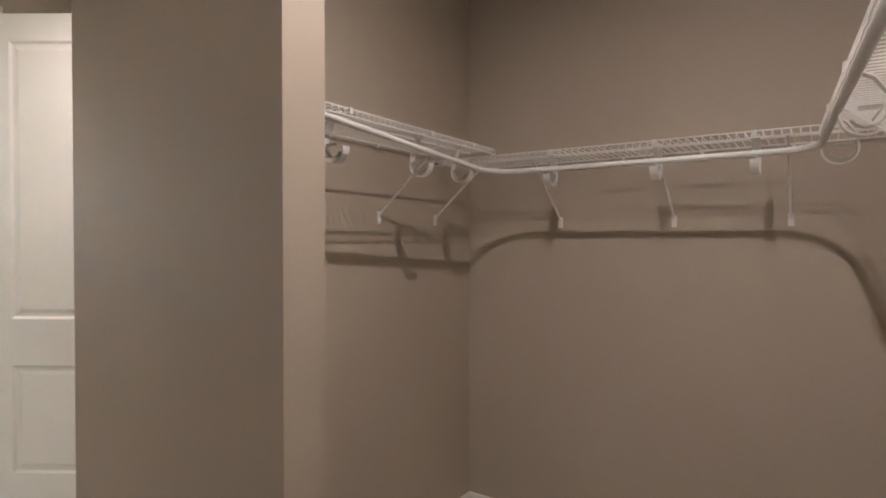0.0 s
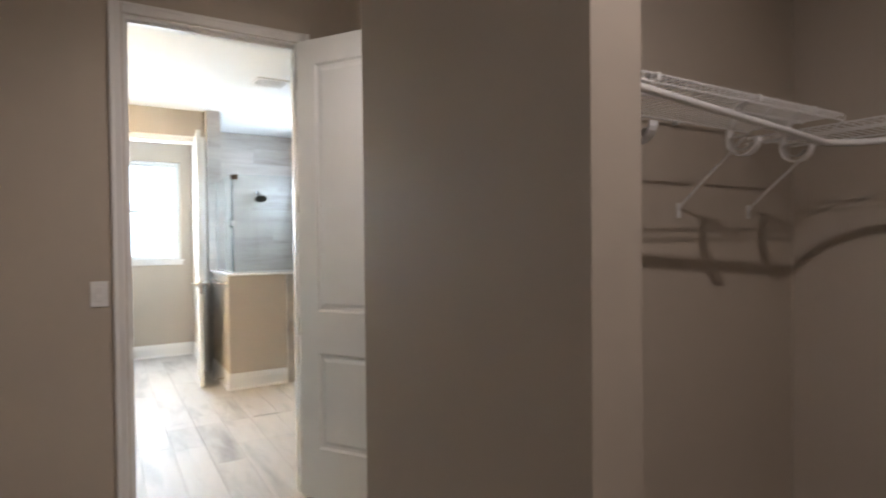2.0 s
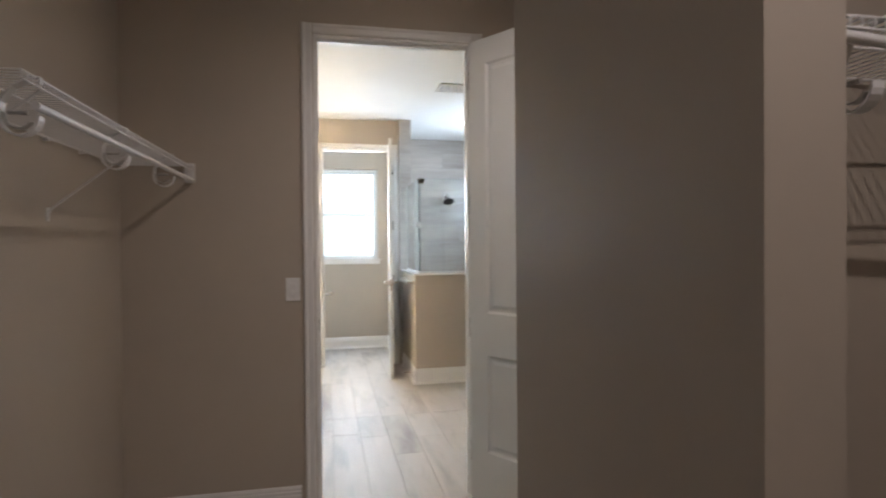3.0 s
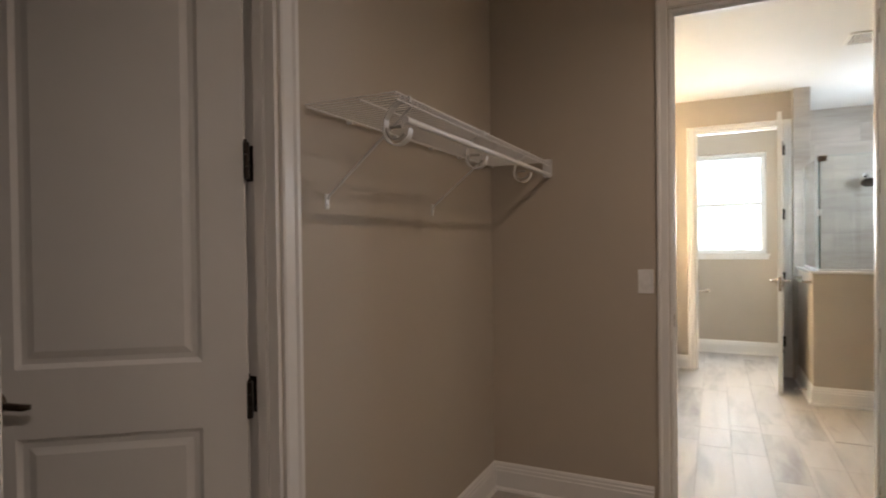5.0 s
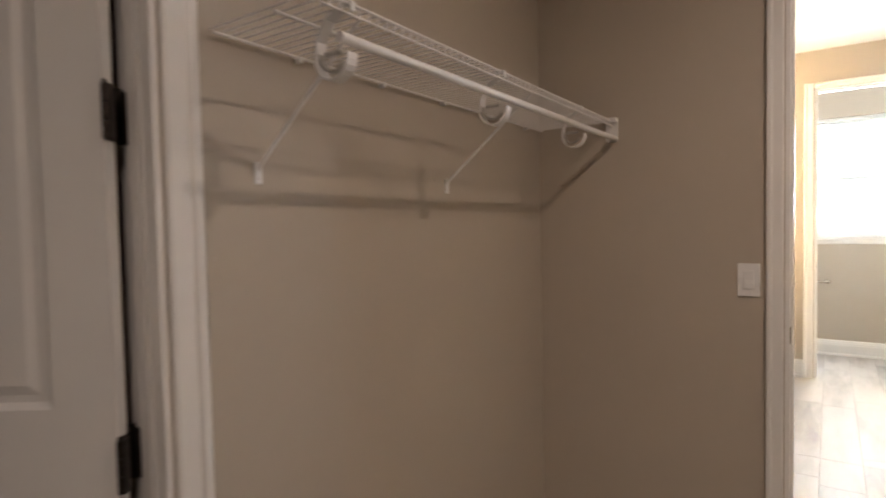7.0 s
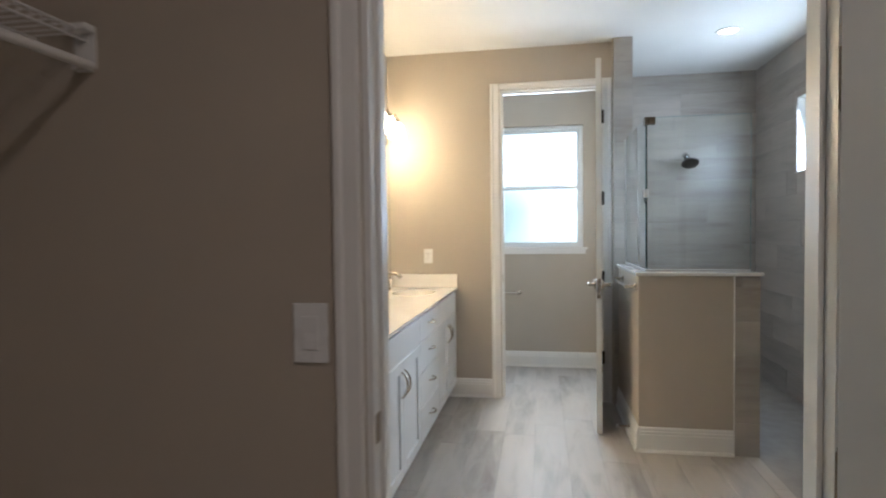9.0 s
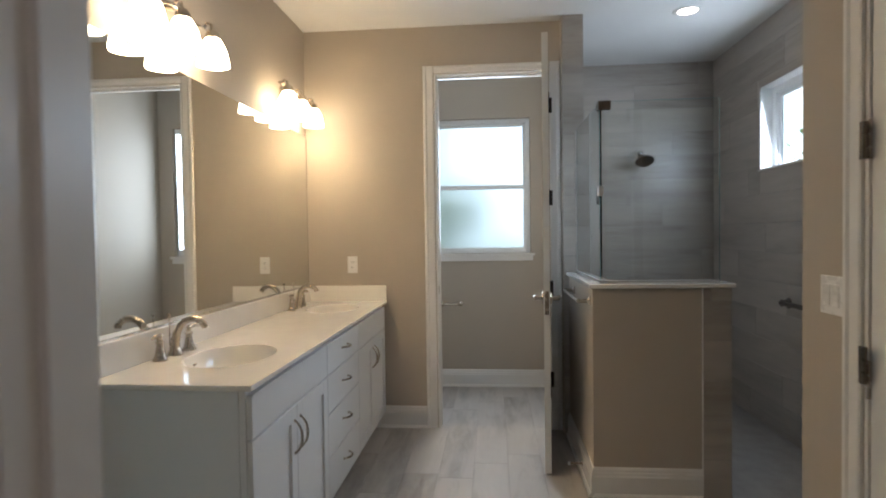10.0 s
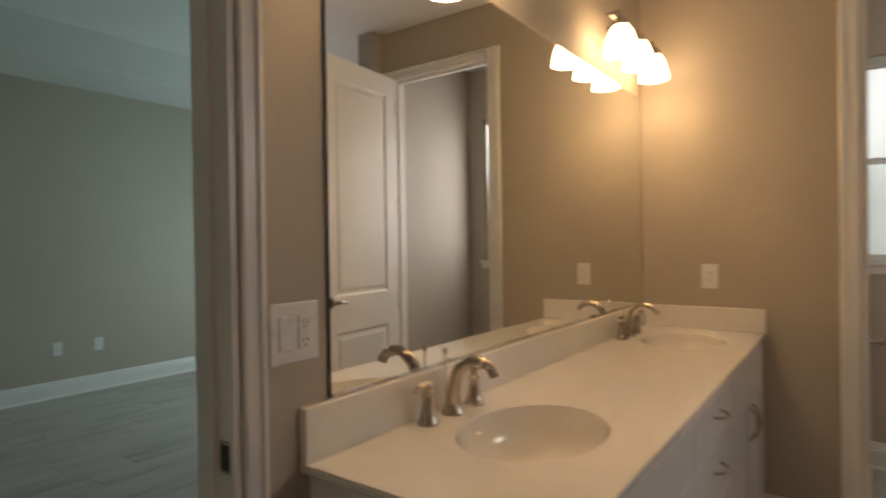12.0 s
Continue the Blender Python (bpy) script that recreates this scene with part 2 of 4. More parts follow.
def part(name, bm, material, parent=None, label="", smooth=False):
    ob = new(name, mesh_of(name, bm, material, smooth))
    if parent is not None:
        ob.parent = parent
    if label:
        ob["label"] = label
    return ob


def solid(name, boxes, material, label, category, kind="structure", bevel=0.0, parent=None):
    bm = bmesh.new()
    for lo, hi in boxes:
        box(bm, lo, hi, bevel)
    ob = part(name, bm, material, parent)
    return tagged(ob, label, category, kind=kind) if parent is None else ob


def thing(name, label, category, group="", kind="", m=None):
    ob = new(name)
    ob.empty_display_size = 0.1
    if m is not None:
        ob.matrix_world = m
    return tagged(ob, label, category, group, kind)


def arc(c, r, a0, a1, n, u, v):
    c, u, v = Vector(c), Vector(u), Vector(v)
    return [c + (u * math.cos(radians(a0 + (a1 - a0) * i / n)) + v * math.sin(radians(a0 + (a1 - a0) * i / n))) * r for i in range(n + 1)]


# ---- the plan ----
H = 2.785            # ceilings
DH = 2.46            # door openings
XC, XB_E = -3.352, -3.467   # closet side and bathroom side of the closet door wall
YS = -0.561          # closet south wall
YM = -0.552          # mirror wall
XB = -6.853          # wall with the toilet room door
XF = -7.95           # outer west wall
YSH = 2.64           # shower north wall
YNB = 1.785          # bathroom north wall
CD = (0.351, 1.188)  # closet door opening, y
SD = (-1.665, -0.955)  # closet south door opening, x
WD = (0.366, 1.146)  # toilet room opening, y
LH = (1.154, -4.577)   # hinge lines of the toilet room and closed doors
AX, AY = -1.475, 2.515   # alcove: west and north walls
PX_E, PY_S, PY_N = -0.976, 0.934, 1.055   # free end of the partition
BD = (-4.478, -3.678)  # bedroom opening, x
ND = (-4.590, -3.800)  # linen door opening, x


def wall_y(name, x0, x1, y0, y1, holes=(), label="greige painted plaster wall", top=H):
    """A wall that runs along y between y0 and y1; holes: (y0, y1, z0, z1)."""
    boxes, at = [], y0
    for a, b, lo, hi in holes:
        boxes += [((x0, at, 0), (x1, a, top)), ((x0, a, hi), (x1, b, top))]
        if lo > 0:
            boxes.append(((x0, a, 0), (x1, b, lo)))
        at = b
    boxes.append(((x0, at, 0), (x1, y1, top)))
    return solid(name, boxes, PAINT, label, "wall")


def wall_x(name, y0, y1, x0, x1, holes=(), label="greige painted plaster wall", top=H):
    boxes, at = [], x0
    for a, b, lo, hi in holes:
        boxes += [((at, y0, 0), (a, y1, top)), ((a, y0, hi), (b, y1, top))]
        if lo > 0:
            boxes.append(((a, y0, 0), (b, y1, lo)))
        at = b
    boxes.append(((at, y0, 0), (x1, y1, top)))
    return solid(name, boxes, PAINT, label, "wall")


WW = (0.20, 1.09, 1.180, 2.365)      # toilet room window, y and z
SW = (-7.10, -6.20, 1.775, 2.345)    # shower window, x and z
wall_y("wall_closet_west", XB_E, XC, YS - 0.115, YNB + 0.115, [(*CD, 0, DH)], "greige painted wall round the closet door")
wall_x("wall_closet_south", YS - 0.115, YS, XC, 0.80, [(*SD, 0, DH)], "greige painted wall behind the single wire shelf")
solid("wall_closet_partition", [((-1.905, PY_S, 0), (PX_E, PY_N, H)), ((-1.905, PY_N, 0), (AX, AY, H))], PAINT, "greige painted partition with a free end", "wall")
wall_x("wall_closet_north", AY, AY + 0.115, -1.905, 0.92, label="greige painted wall behind the corner wire shelves")
solid("wall_closet_east", [((0.80, YS - 0.115, 0), (0.92, AY, H))], PAINT, "greige painted wall at the end of the closet", "wall")
bm = bmesh.new()
lower = [bm.verts.new((x, y, 0)) for x, y in ((0.343, 0.80), (0.795, 0.80), (0.795, AY), (0.241, AY))]
upper = [bm.verts.new((v.co.x, v.co.y, H)) for v in lower]
for k in range(4):
    bm.faces.new((lower[k], lower[(k + 1) % 4], upper[(k + 1) % 4], upper[k]))
tagged(part("wall_alcove_east", bm, PAINT), "greige painted wall behind the side shelf", "wall", kind="structure")
wall_x("wall_closet_nook", 1.70, 1.815, XC, -1.905, label="greige painted wall behind the open closet door")
solid("wall_back_hall", [((-2.30, -2.10, 0), (-2.20, YS - 0.115, H)), ((-0.45, -2.10, 0), (-0.35, YS - 0.115, H)), ((-2.30, -2.20, 0), (-0.35, -2.10, H))], PAINT, "greige painted walls beyond the ajar closet door", "wall")
wall_x("wall_bath_south", YM - 0.115, YM, XF, XB_E, [(*BD, 0, DH)], "greige painted wall behind the vanity mirror")
wall_y("wall_toilet_room", XB - 0.115, XB, YM, 1.225, [(*WD, 0, DH)], "greige painted wall round the toilet room door")
solid("wall_shower_south", [((XF, 1.225, 0), (-6.762, 1.357, H))], PAINT, "painted wall between toilet room and shower", "wall")
wall_y("wall_west", XF - 0.15, XF, YM - 0.115, YSH + 0.15, [WW], "greige painted outer wall with the frosted window")
wall_x("wall_shower_north", YSH, YSH + 0.15, XF, -4.795, [SW], "tiled outer wall of the shower with a small window")
wall_x("wall_bath_north", YNB, YNB + 0.115, -4.91, XB_E, [(*ND, 0, DH)], "greige painted wall beside the shower entry")
solid("wall_shower_east", [((-4.91, YNB + 0.115, 0), (-4.795, YSH, H))], PAINT, "wall closing the shower on the east", "wall")
solid("wall_linen", [((ND[0] - 0.1, 2.45, 0), (-3.36, 2.55, H)), ((-3.46, YNB + 0.115, 0), (-3.36, 2.45, H))], PAINT, "plain wall behind the closed door", "wall")
BW, BE, BS, BH = -8.62, -2.75, -5.42, 2.80
solid("wall_bedroom_south", [((BW, BS - 0.12, 0), (BE, BS, 3.2))], PAINT, "greige painted bedroom wall in daylight", "wall")
solid("wall_bedroom_west", [((BW - 0.12, BS - 0.12, 0), (BW, -4.50, 3.2)), ((BW - 0.12, -2.70, 0), (BW, YM - 0.115, 3.2)), ((BW - 0.12, -4.50, 0), (BW, -2.70, 0.70)), ((BW - 0.12, -4.50, 2.30), (BW, -2.70, 3.2)), ((BW - 0.12, YM - 0.115, 0), (XF - 0.15, YM, 3.2))], PAINT, "greige painted bedroom wall with a window opening", "wall")
solid("wall_bedroom_east", [((BE, BS - 0.12, 0), (BE + 0.1, YS - 0.115, 3.2))], PAINT, "greige painted bedroom wall", "wall")
solid("ceiling", [((XF - 0.15, YM - 0.115, H), (0.92, YSH + 0.15, H + 0.1))], CEIL, "white textured ceiling", "ceiling")
solid("ceiling_back_hall", [((-2.30, -2.20, H), (-0.35, YM - 0.115, H + 0.1))], CEIL, "white ceiling beyond the ajar door", "ceiling")
T0, T1 = BS + 0.75, YM - 0.115 - 0.6
solid("ceiling_bedroom", [((BW, BS, BH), (BE, T0, BH + 0.1)), ((BW, T1, BH), (BE, YM - 0.115, BH + 0.1)), ((BW, T0, BH), (BW + 0.7, T1, BH + 0.1)), ((BE - 0.7, T0, BH), (BE, T1, BH + 0.1)),
      ((BW + 0.6, T0 - 0.1, BH + 0.1), (BE - 0.6, T0, BH + 0.3)), ((BW + 0.6, T1, BH + 0.1), (BE - 0.6, T1 + 0.1, BH + 0.3)), ((BW + 0.6, T0, BH + 0.1), (BW + 0.7, T1, BH + 0.3)), ((BE - 0.7, T0, BH + 0.1), (BE - 0.6, T1, BH + 0.3)),
      ((BW, BS, BH + 0.3), (BE, YM - 0.115, BH + 0.4))], CEIL, "white tray ceiling of the bedroom", "ceiling")

# ---- doors, casings, baseboards ----
CASE = [(0, 0.005), (0.010, 0.005), (0.013, 0.012), (0.013, 0.050), (0.019, 0.058), (0.019, 0.072), (0.014, 0.077), (0, 0.077)]


def casing_frame(name, axis, plane, out, lo, hi, label, depth=0.115, stop=None, slim=1.0):
    """Casing on both faces, jambs and stops of one opening. axis: the way the wall runs; plane: its face, out: the face's normal sign."""
    root = thing(name, label, "door frame", kind="structure")

    def P(s, d, z):
        return Vector((s, plane + out * d, z)) if axis == "x" else Vector((plane + out * d, s, z))
    along = Vector((1, 0, 0)) if axis == "x" else Vector((0, 1, 0))
    profile = [(u, v * slim) for u, v in CASE]
    for face, sign in ((0.0, 1), (-depth, -1)):
        nrm = (Vector((0, 1, 0)) if axis == "x" else Vector((1, 0, 0))) * out * sign
        for s, d in ((lo, -along), (hi, along)):
            bm = bmesh.new()
            sweep(bm, profile, P(s, face, 0), P(s, face, DH + 0.052), nrm, d)
            part("casing", bm, TRIM, root)
        bm = bmesh.new()
        sweep(bm, [(u, v * 0.67) for u, v in CASE], P(lo, face, DH), P(hi, face, DH), nrm, (0, 0, 1))
        part("head_casing", bm, TRIM, root)
    t = 0.014
    for s0, s1 in ((lo, lo + t), (hi - t, hi)):
        bm = bmesh.new()
        a, b = P(s0, 0.001, 0), P(s1, -depth - 0.001, DH - 0.008)
        box(bm, [min(p, q) for p, q in zip(a, b)], [max(p, q) for p, q in zip(a, b)])
        part("jamb", bm, TRIM, root)
    bm = bmesh.new()
    a, b = P(lo, 0.001, DH - 0.008), P(hi, -depth - 0.001, DH)
    box(bm, [min(p, q) for p, q in zip(a, b)], [max(p, q) for p, q in zip(a, b)])
    part("head_jamb", bm, TRIM, root)
    if stop is not None:
        bm = bmesh.new()
        for s0, s1 in ((lo + t, lo + t + 0.010), (hi - t - 0.010, hi - t)):
            a, b = P(s0, stop, 0), P(s1, stop - 0.035, DH - t)
            box(bm, [min(p, q) for p, q in zip(a, b)], [max(p, q) for p, q in zip(a, b)])
        a, b = P(lo + t, stop, DH - t - 0.010), P(hi - t, stop - 0.035, DH - 0.008)
        box(bm, [min(p, q) for p, q in zip(a, b)], [max(p, q) for p, q in zip(a, b)])
        part("door_stop_strip", bm, TRIM, root)
    return root


def lever(parent, x, z, side, turn, metal, label):
    """A lever set on the face of a leaf; side: +1 or -1 for the face, turn: the way the lever points along the leaf."""
    bm = bmesh.new()
    y0 = side * 0.0175
    m = Matrix.Translation((x, y0, z)) @ Matrix.Rotation(radians(-90 * side), 4, "X")
    lathe(bm, [(0.0, 0), (0.035, 0.0), (0.035, 0.004), (0.030, 0.011), (0.014, 0.013), (0.012, 0.034), (0.015, 0.044), (0.012, 0.055), (0.0, 0.057)], m)
    tube(bm, [(x, y0 + side * 0.046, z), (x + turn * 0.02, y0 + side * 0.050, z + 0.002), (x + turn * 0.06, y0 + side * 0.052, z + 0.003), (x + turn * 0.095, y0 + side * 0.048, z - 0.004), (x + turn * 0.112, y0 + side * 0.046, z - 0.003)], [0.012, 0.0125, 0.010, 0.0095, 0.0065], 10)
    return part("lever_handle", bm, metal, parent, label, True)


def two_panel_leaf(name, width, m, label, metal, lever_label, hinge_metal, hinge_side=1, stop_pin=False):
    """A moulded two-panel leaf; hinged at x = 0, reaching to x = width; local y is its thickness."""
    root = thing(name, label, "door", m=m)
    t = 0.0175
    z0, z1 = 0.012, 2.449
    st, bot, lock, top = 0.118, 0.270, (0.862, 1.042) if width < 0.7 else (0.795, 1.015), 0.128
    panels = [(z0 + bot, lock[0]), (lock[1], z1 - top)]
    bm = bmesh.new()
    for lo, hi in (((0.002, z0), (st, z1)), ((width - st, z0), (width, z1)), ((st, z0), (width - st, z0 + bot)), ((st, lock[0]), (width - st, lock[1])), ((st, z1 - top), (width - st, z1))):
        box(bm, (lo[0], -t, lo[1]), (hi[0], t, hi[1]))
    body = part("leaf_body", bm, DOORP, root)
    for a, b in panels:
        bm = bmesh.new()
        box(bm, (st, -0.006, a), (width - st, 0.006, b))
        for side in (-1, 1):
            # sloped moulding down to a groove, then a raised field
            steps = [(0.0, t), (0.012, 0.0075), (0.026, 0.0075), (0.045, 0.0140)]
            loops = []
            for ins, d in steps:
                loops.append([bm.verts.new((x, side * d, z)) for x, z in ((st + ins, a + ins), (width - st - ins, a + ins), (width - st - ins, b - ins), (st + ins, b - ins))])
            for p, q in zip(loops, loops[1:]):
                for k in range(4):
                    bm.faces.new((p[k], p[(k + 1) % 4], q[(k + 1) % 4], q[k]))
            bm.faces.new(loops[-1])
        part("panel", bm, DOORP, root)
    for side in (-1, 1):
        lever(root, width - 0.064, 0.960 if width < 0.7 else 0.985, side, -1, metal, lever_label)
    bm = bmesh.new()
    box(bm, (width - 0.001, -0.012, 0.90), (width + 0.0015, 0.012, 1.03), 0.0005)
    part("latch_plate", bm, metal, root)
    for z in (0.27, 0.93, 1.59, 2.25):
        bm = bmesh.new()
        y = hinge_side * (t + 0.003)
        for k in range(3):
            lathe(bm, [(0.0, 0.001), (0.0065, 0.001), (0.0065, 0.033), (0.0, 0.033)], Matrix.Translation((-0.004, y, z - 0.051 + 0.034 * k)), 10)
        lathe(bm, [(0, 0.0), (0.004, 0), (0.004, 0.006), (0, 0.009)], Matrix.Translation((-0.004, y, z + 0.051)), 10)
        box(bm, (-0.0022, -t, z - 0.051), (0.002, t, z + 0.051))
        box(bm, (-0.012, hinge_side * 0.002, z - 0.051), (-0.008, hinge_side * (t + 0.004), z + 0.051)) if hinge_side > 0 else box(bm, (-0.012, -(t + 0.004), z - 0.051), (-0.008, -0.002, z + 0.051))
        part("hinge", bm, hinge_metal, root, "", True)
    return root


def strike(parent, p, axis):
    """A strike plate on a jamb face."""
    bm = bmesh.new()
    a = (0.0015, 0.014, 0.029) if axis == "x" else (0.014, 0.0015, 0.029)
    box(bm, [c - d for c, d in zip(p, a)], [c + d for c, d in zip(p, a)], 0.0008)
    return part("strike_plate", bm, NICKEL, parent, "", False)


closet_frame = casing_frame("door_1", "y", XC, 1, *CD, "white casing round the closet doorway", stop=-0.040, slim=0.74)
strike(closet_frame, (XC - 0.022, CD[0] + 0.0155, 0.965), "y")
south_frame = casing_frame("door_2", "x", YS, 1, *SD, "white casing round the ajar closet door", stop=-0.035)
wc_frame = casing_frame("door_3", "y", XB, 1, *WD, "white casing round the toilet room doorway", stop=-0.040)
strike(wc_frame, (XB - 0.022, WD[0] + 0.0155, 0.965), "y")
bed_frame = casing_frame("door_4", "x", YM, 1, *BD, "white casing round the bedroom doorway", stop=-0.045, slim=0.66)
strike(bed_frame, (BD[0] + 0.0155, YM - 0.024, 0.945), "x")
# near-black patch on the strike: shade of the latch hole, put in as colour
bm = bmesh.new()
box(bm, (BD[0] + 0.0165, YM - 0.034, 0.922), (BD[0] + 0.0185, YM - 0.012, 0.968), 0.0006)
part("latch_hole_shade", bm, SLOT, bed_frame, "dark patch for the shaded latch hole")
for z in (0.27, 0.93, 1.59, 2.25):
    bm = bmesh.new()
    box(bm, (SD[0] + 0.0135, YS - 0.113, z - 0.051), (SD[0] + 0.0165, YS - 0.072, z + 0.051), 0.001)
    tube(bm, [(SD[0] + 0.019, YS - 0.108, z - 0.051), (SD[0] + 0.019, YS - 0.108, z + 0.058)], 0.007, 10)
    part("hinge_plate", bm, BRONZE, south_frame, "dark hinge plate")
linen_frame = casing_frame("door_5", "x", YNB, -1, *ND, "white casing round the closed door", stop=-0.042)


def frame_hinge(parent, x, y, z, wide, deep, metal):
    """The visible knuckle and leaf of a butt hinge on a frame."""
    bm = bmesh.new()
    box(bm, (x - wide / 2, y - deep / 2, z - 0.051), (x + wide / 2, y + deep / 2, z + 0.051), 0.001)
    for k in range(3):
        lathe(bm, [(0, 0.001), (0.0068, 0.001), (0.0068, 0.033), (0, 0.033)], Matrix.Translation((x + wide / 2, y - deep / 2, z - 0.051 + 0.034 * k)), 10)
    part("hinge_plate", bm, metal, parent, "dark metal hinge")


for z in (0.35, 0.975, 1.59, 2.216):
    frame_hinge(wc_frame, XB + 0.016, LH[0], z, 0.008, 0.026, BRONZE)
    frame_hinge(linen_frame, LH[1], YNB - 0.014, z, 0.022, 0.012, DARKNICKEL)

two_panel_leaf("closet_door", 0.806, pose(XC + 0.024, CD[1] - 0.012, 0, 0, 0, 33.0), "white two-panel door standing open into the closet", NICKEL, "brushed nickel lever", NICKEL, 1)
two_panel_leaf("closet_side_door", 0.692, pose(SD[0] + 0.046, YS - 0.085, 0, 0, 0, -54) @ Matrix.Translation((-0.008, 0.0195, 0)), "white two-panel door ajar in the closet", DARKNICKEL, "dark nickel lever", BRONZE, 1)
two_panel_leaf("toilet_room_door", 0.755, pose(XB + 0.010, WD[1] - 0.020, 0, 0, 0, -5.5), "white two-panel door standing open beside the shower", NICKEL, "brushed nickel lever", DARKNICKEL, 1)
two_panel_leaf("linen_door", 0.755, pose(ND[0] + 0.017, YNB + 0.022, 0, 0, 0, 0), "white two-panel door, closed, with nickel hinges", NICKEL, "brushed nickel lever", NICKEL, -1)

BASE = [(0, 0), (0.016, 0), (0.016, 0.103), (0.013, 0.109), (0.013, 0.122), (0.009, 0.128), (0.009, 0.138), (0.004, 0.148), (0, 0.150)]


def baseboards(name, runs, label):
    root = thing(name, label, "baseboard", kind="structure")
    for a, b, out in runs:
        bm = bmesh.new()
        sweep(bm, BASE, (*a, 0.0), (*b, 0.0), (*out, 0))
        # shoe moulding along the floor
        sweep(bm, [(0.016, 0), (0.028, 0), (0.026, 0.010), (0.020, 0.017), (0.016, 0.018)], (*a, 0.0), (*b, 0.0), (*out, 0))
        part("baseboard", bm, TRIM, root)
    return root


c = 0.078
baseboards("baseboard_closet", [((XC, YS), (XC, CD[0] - c), (1, 0)), ((XC, CD[1] + c), (XC, 1.70), (1, 0)), ((XC, YS), (SD[0] - c, YS), (0, 1)), ((SD[1] + c, YS), (0.80, YS), (0, 1)),
    ((-1.905, PY_S), (PX_E, PY_S), (0, -1)), ((PX_E, PY_S), (PX_E, PY_N), (1, 0)), ((AX, PY_N), (PX_E, PY_N), (0, 1)), ((AX, PY_N), (AX, AY), (1, 0)), ((AX, AY), (0.241, AY), (0, -1)),
    ((-1.905, PY_S), (-1.905, 1.70), (-1, 0)), ((XC, 1.70), (-1.905, 1.70), (0, -1)), ((0.80, YS), (0.80, 0.80), (-1, 0)), ((0.343, 0.80), (0.80, 0.80), (0, -1))], "white moulded baseboard in the closet")
baseboards("baseboard_bath", [((XB, YM), (XB, WD[0] - c), (1, 0)), ((-4.62, YM), (BD[0] - c, YM), (0, 1)), ((BD[1] + c, YM), (XB_E, YM), (0, 1)), ((XB_E, YM), (XB_E, CD[0] - c), (-1, 0)), ((XB_E, CD[1] + c), (XB_E, YNB), (-1, 0)),
    ((-4.91, YNB), (ND[0] - c, YNB), (0, -1)), ((ND[1] + c, YNB), (XB_E, YNB), (0, -1))], "white moulded baseboard in the bathroom")
baseboards("baseboard_toilet_room", [((XF, YM), (XF, 1.225), (1, 0)), ((XF, 1.225), (XB - 0.115, 1.225), (0, -1)), ((XF, YM), (XB - 0.115, YM), (0, 1))], "white moulded baseboard in the toilet room")
baseboards("baseboard_bedroom", [((BW, BS), (BE, BS), (0, 1)), ((BW, BS), (BW, YM - 0.115), (1, 0)), ((BE, BS), (BE, YS - 0.115), (-1, 0))], "white moulded baseboard in the bedroom")

# ---- wire shelves ----


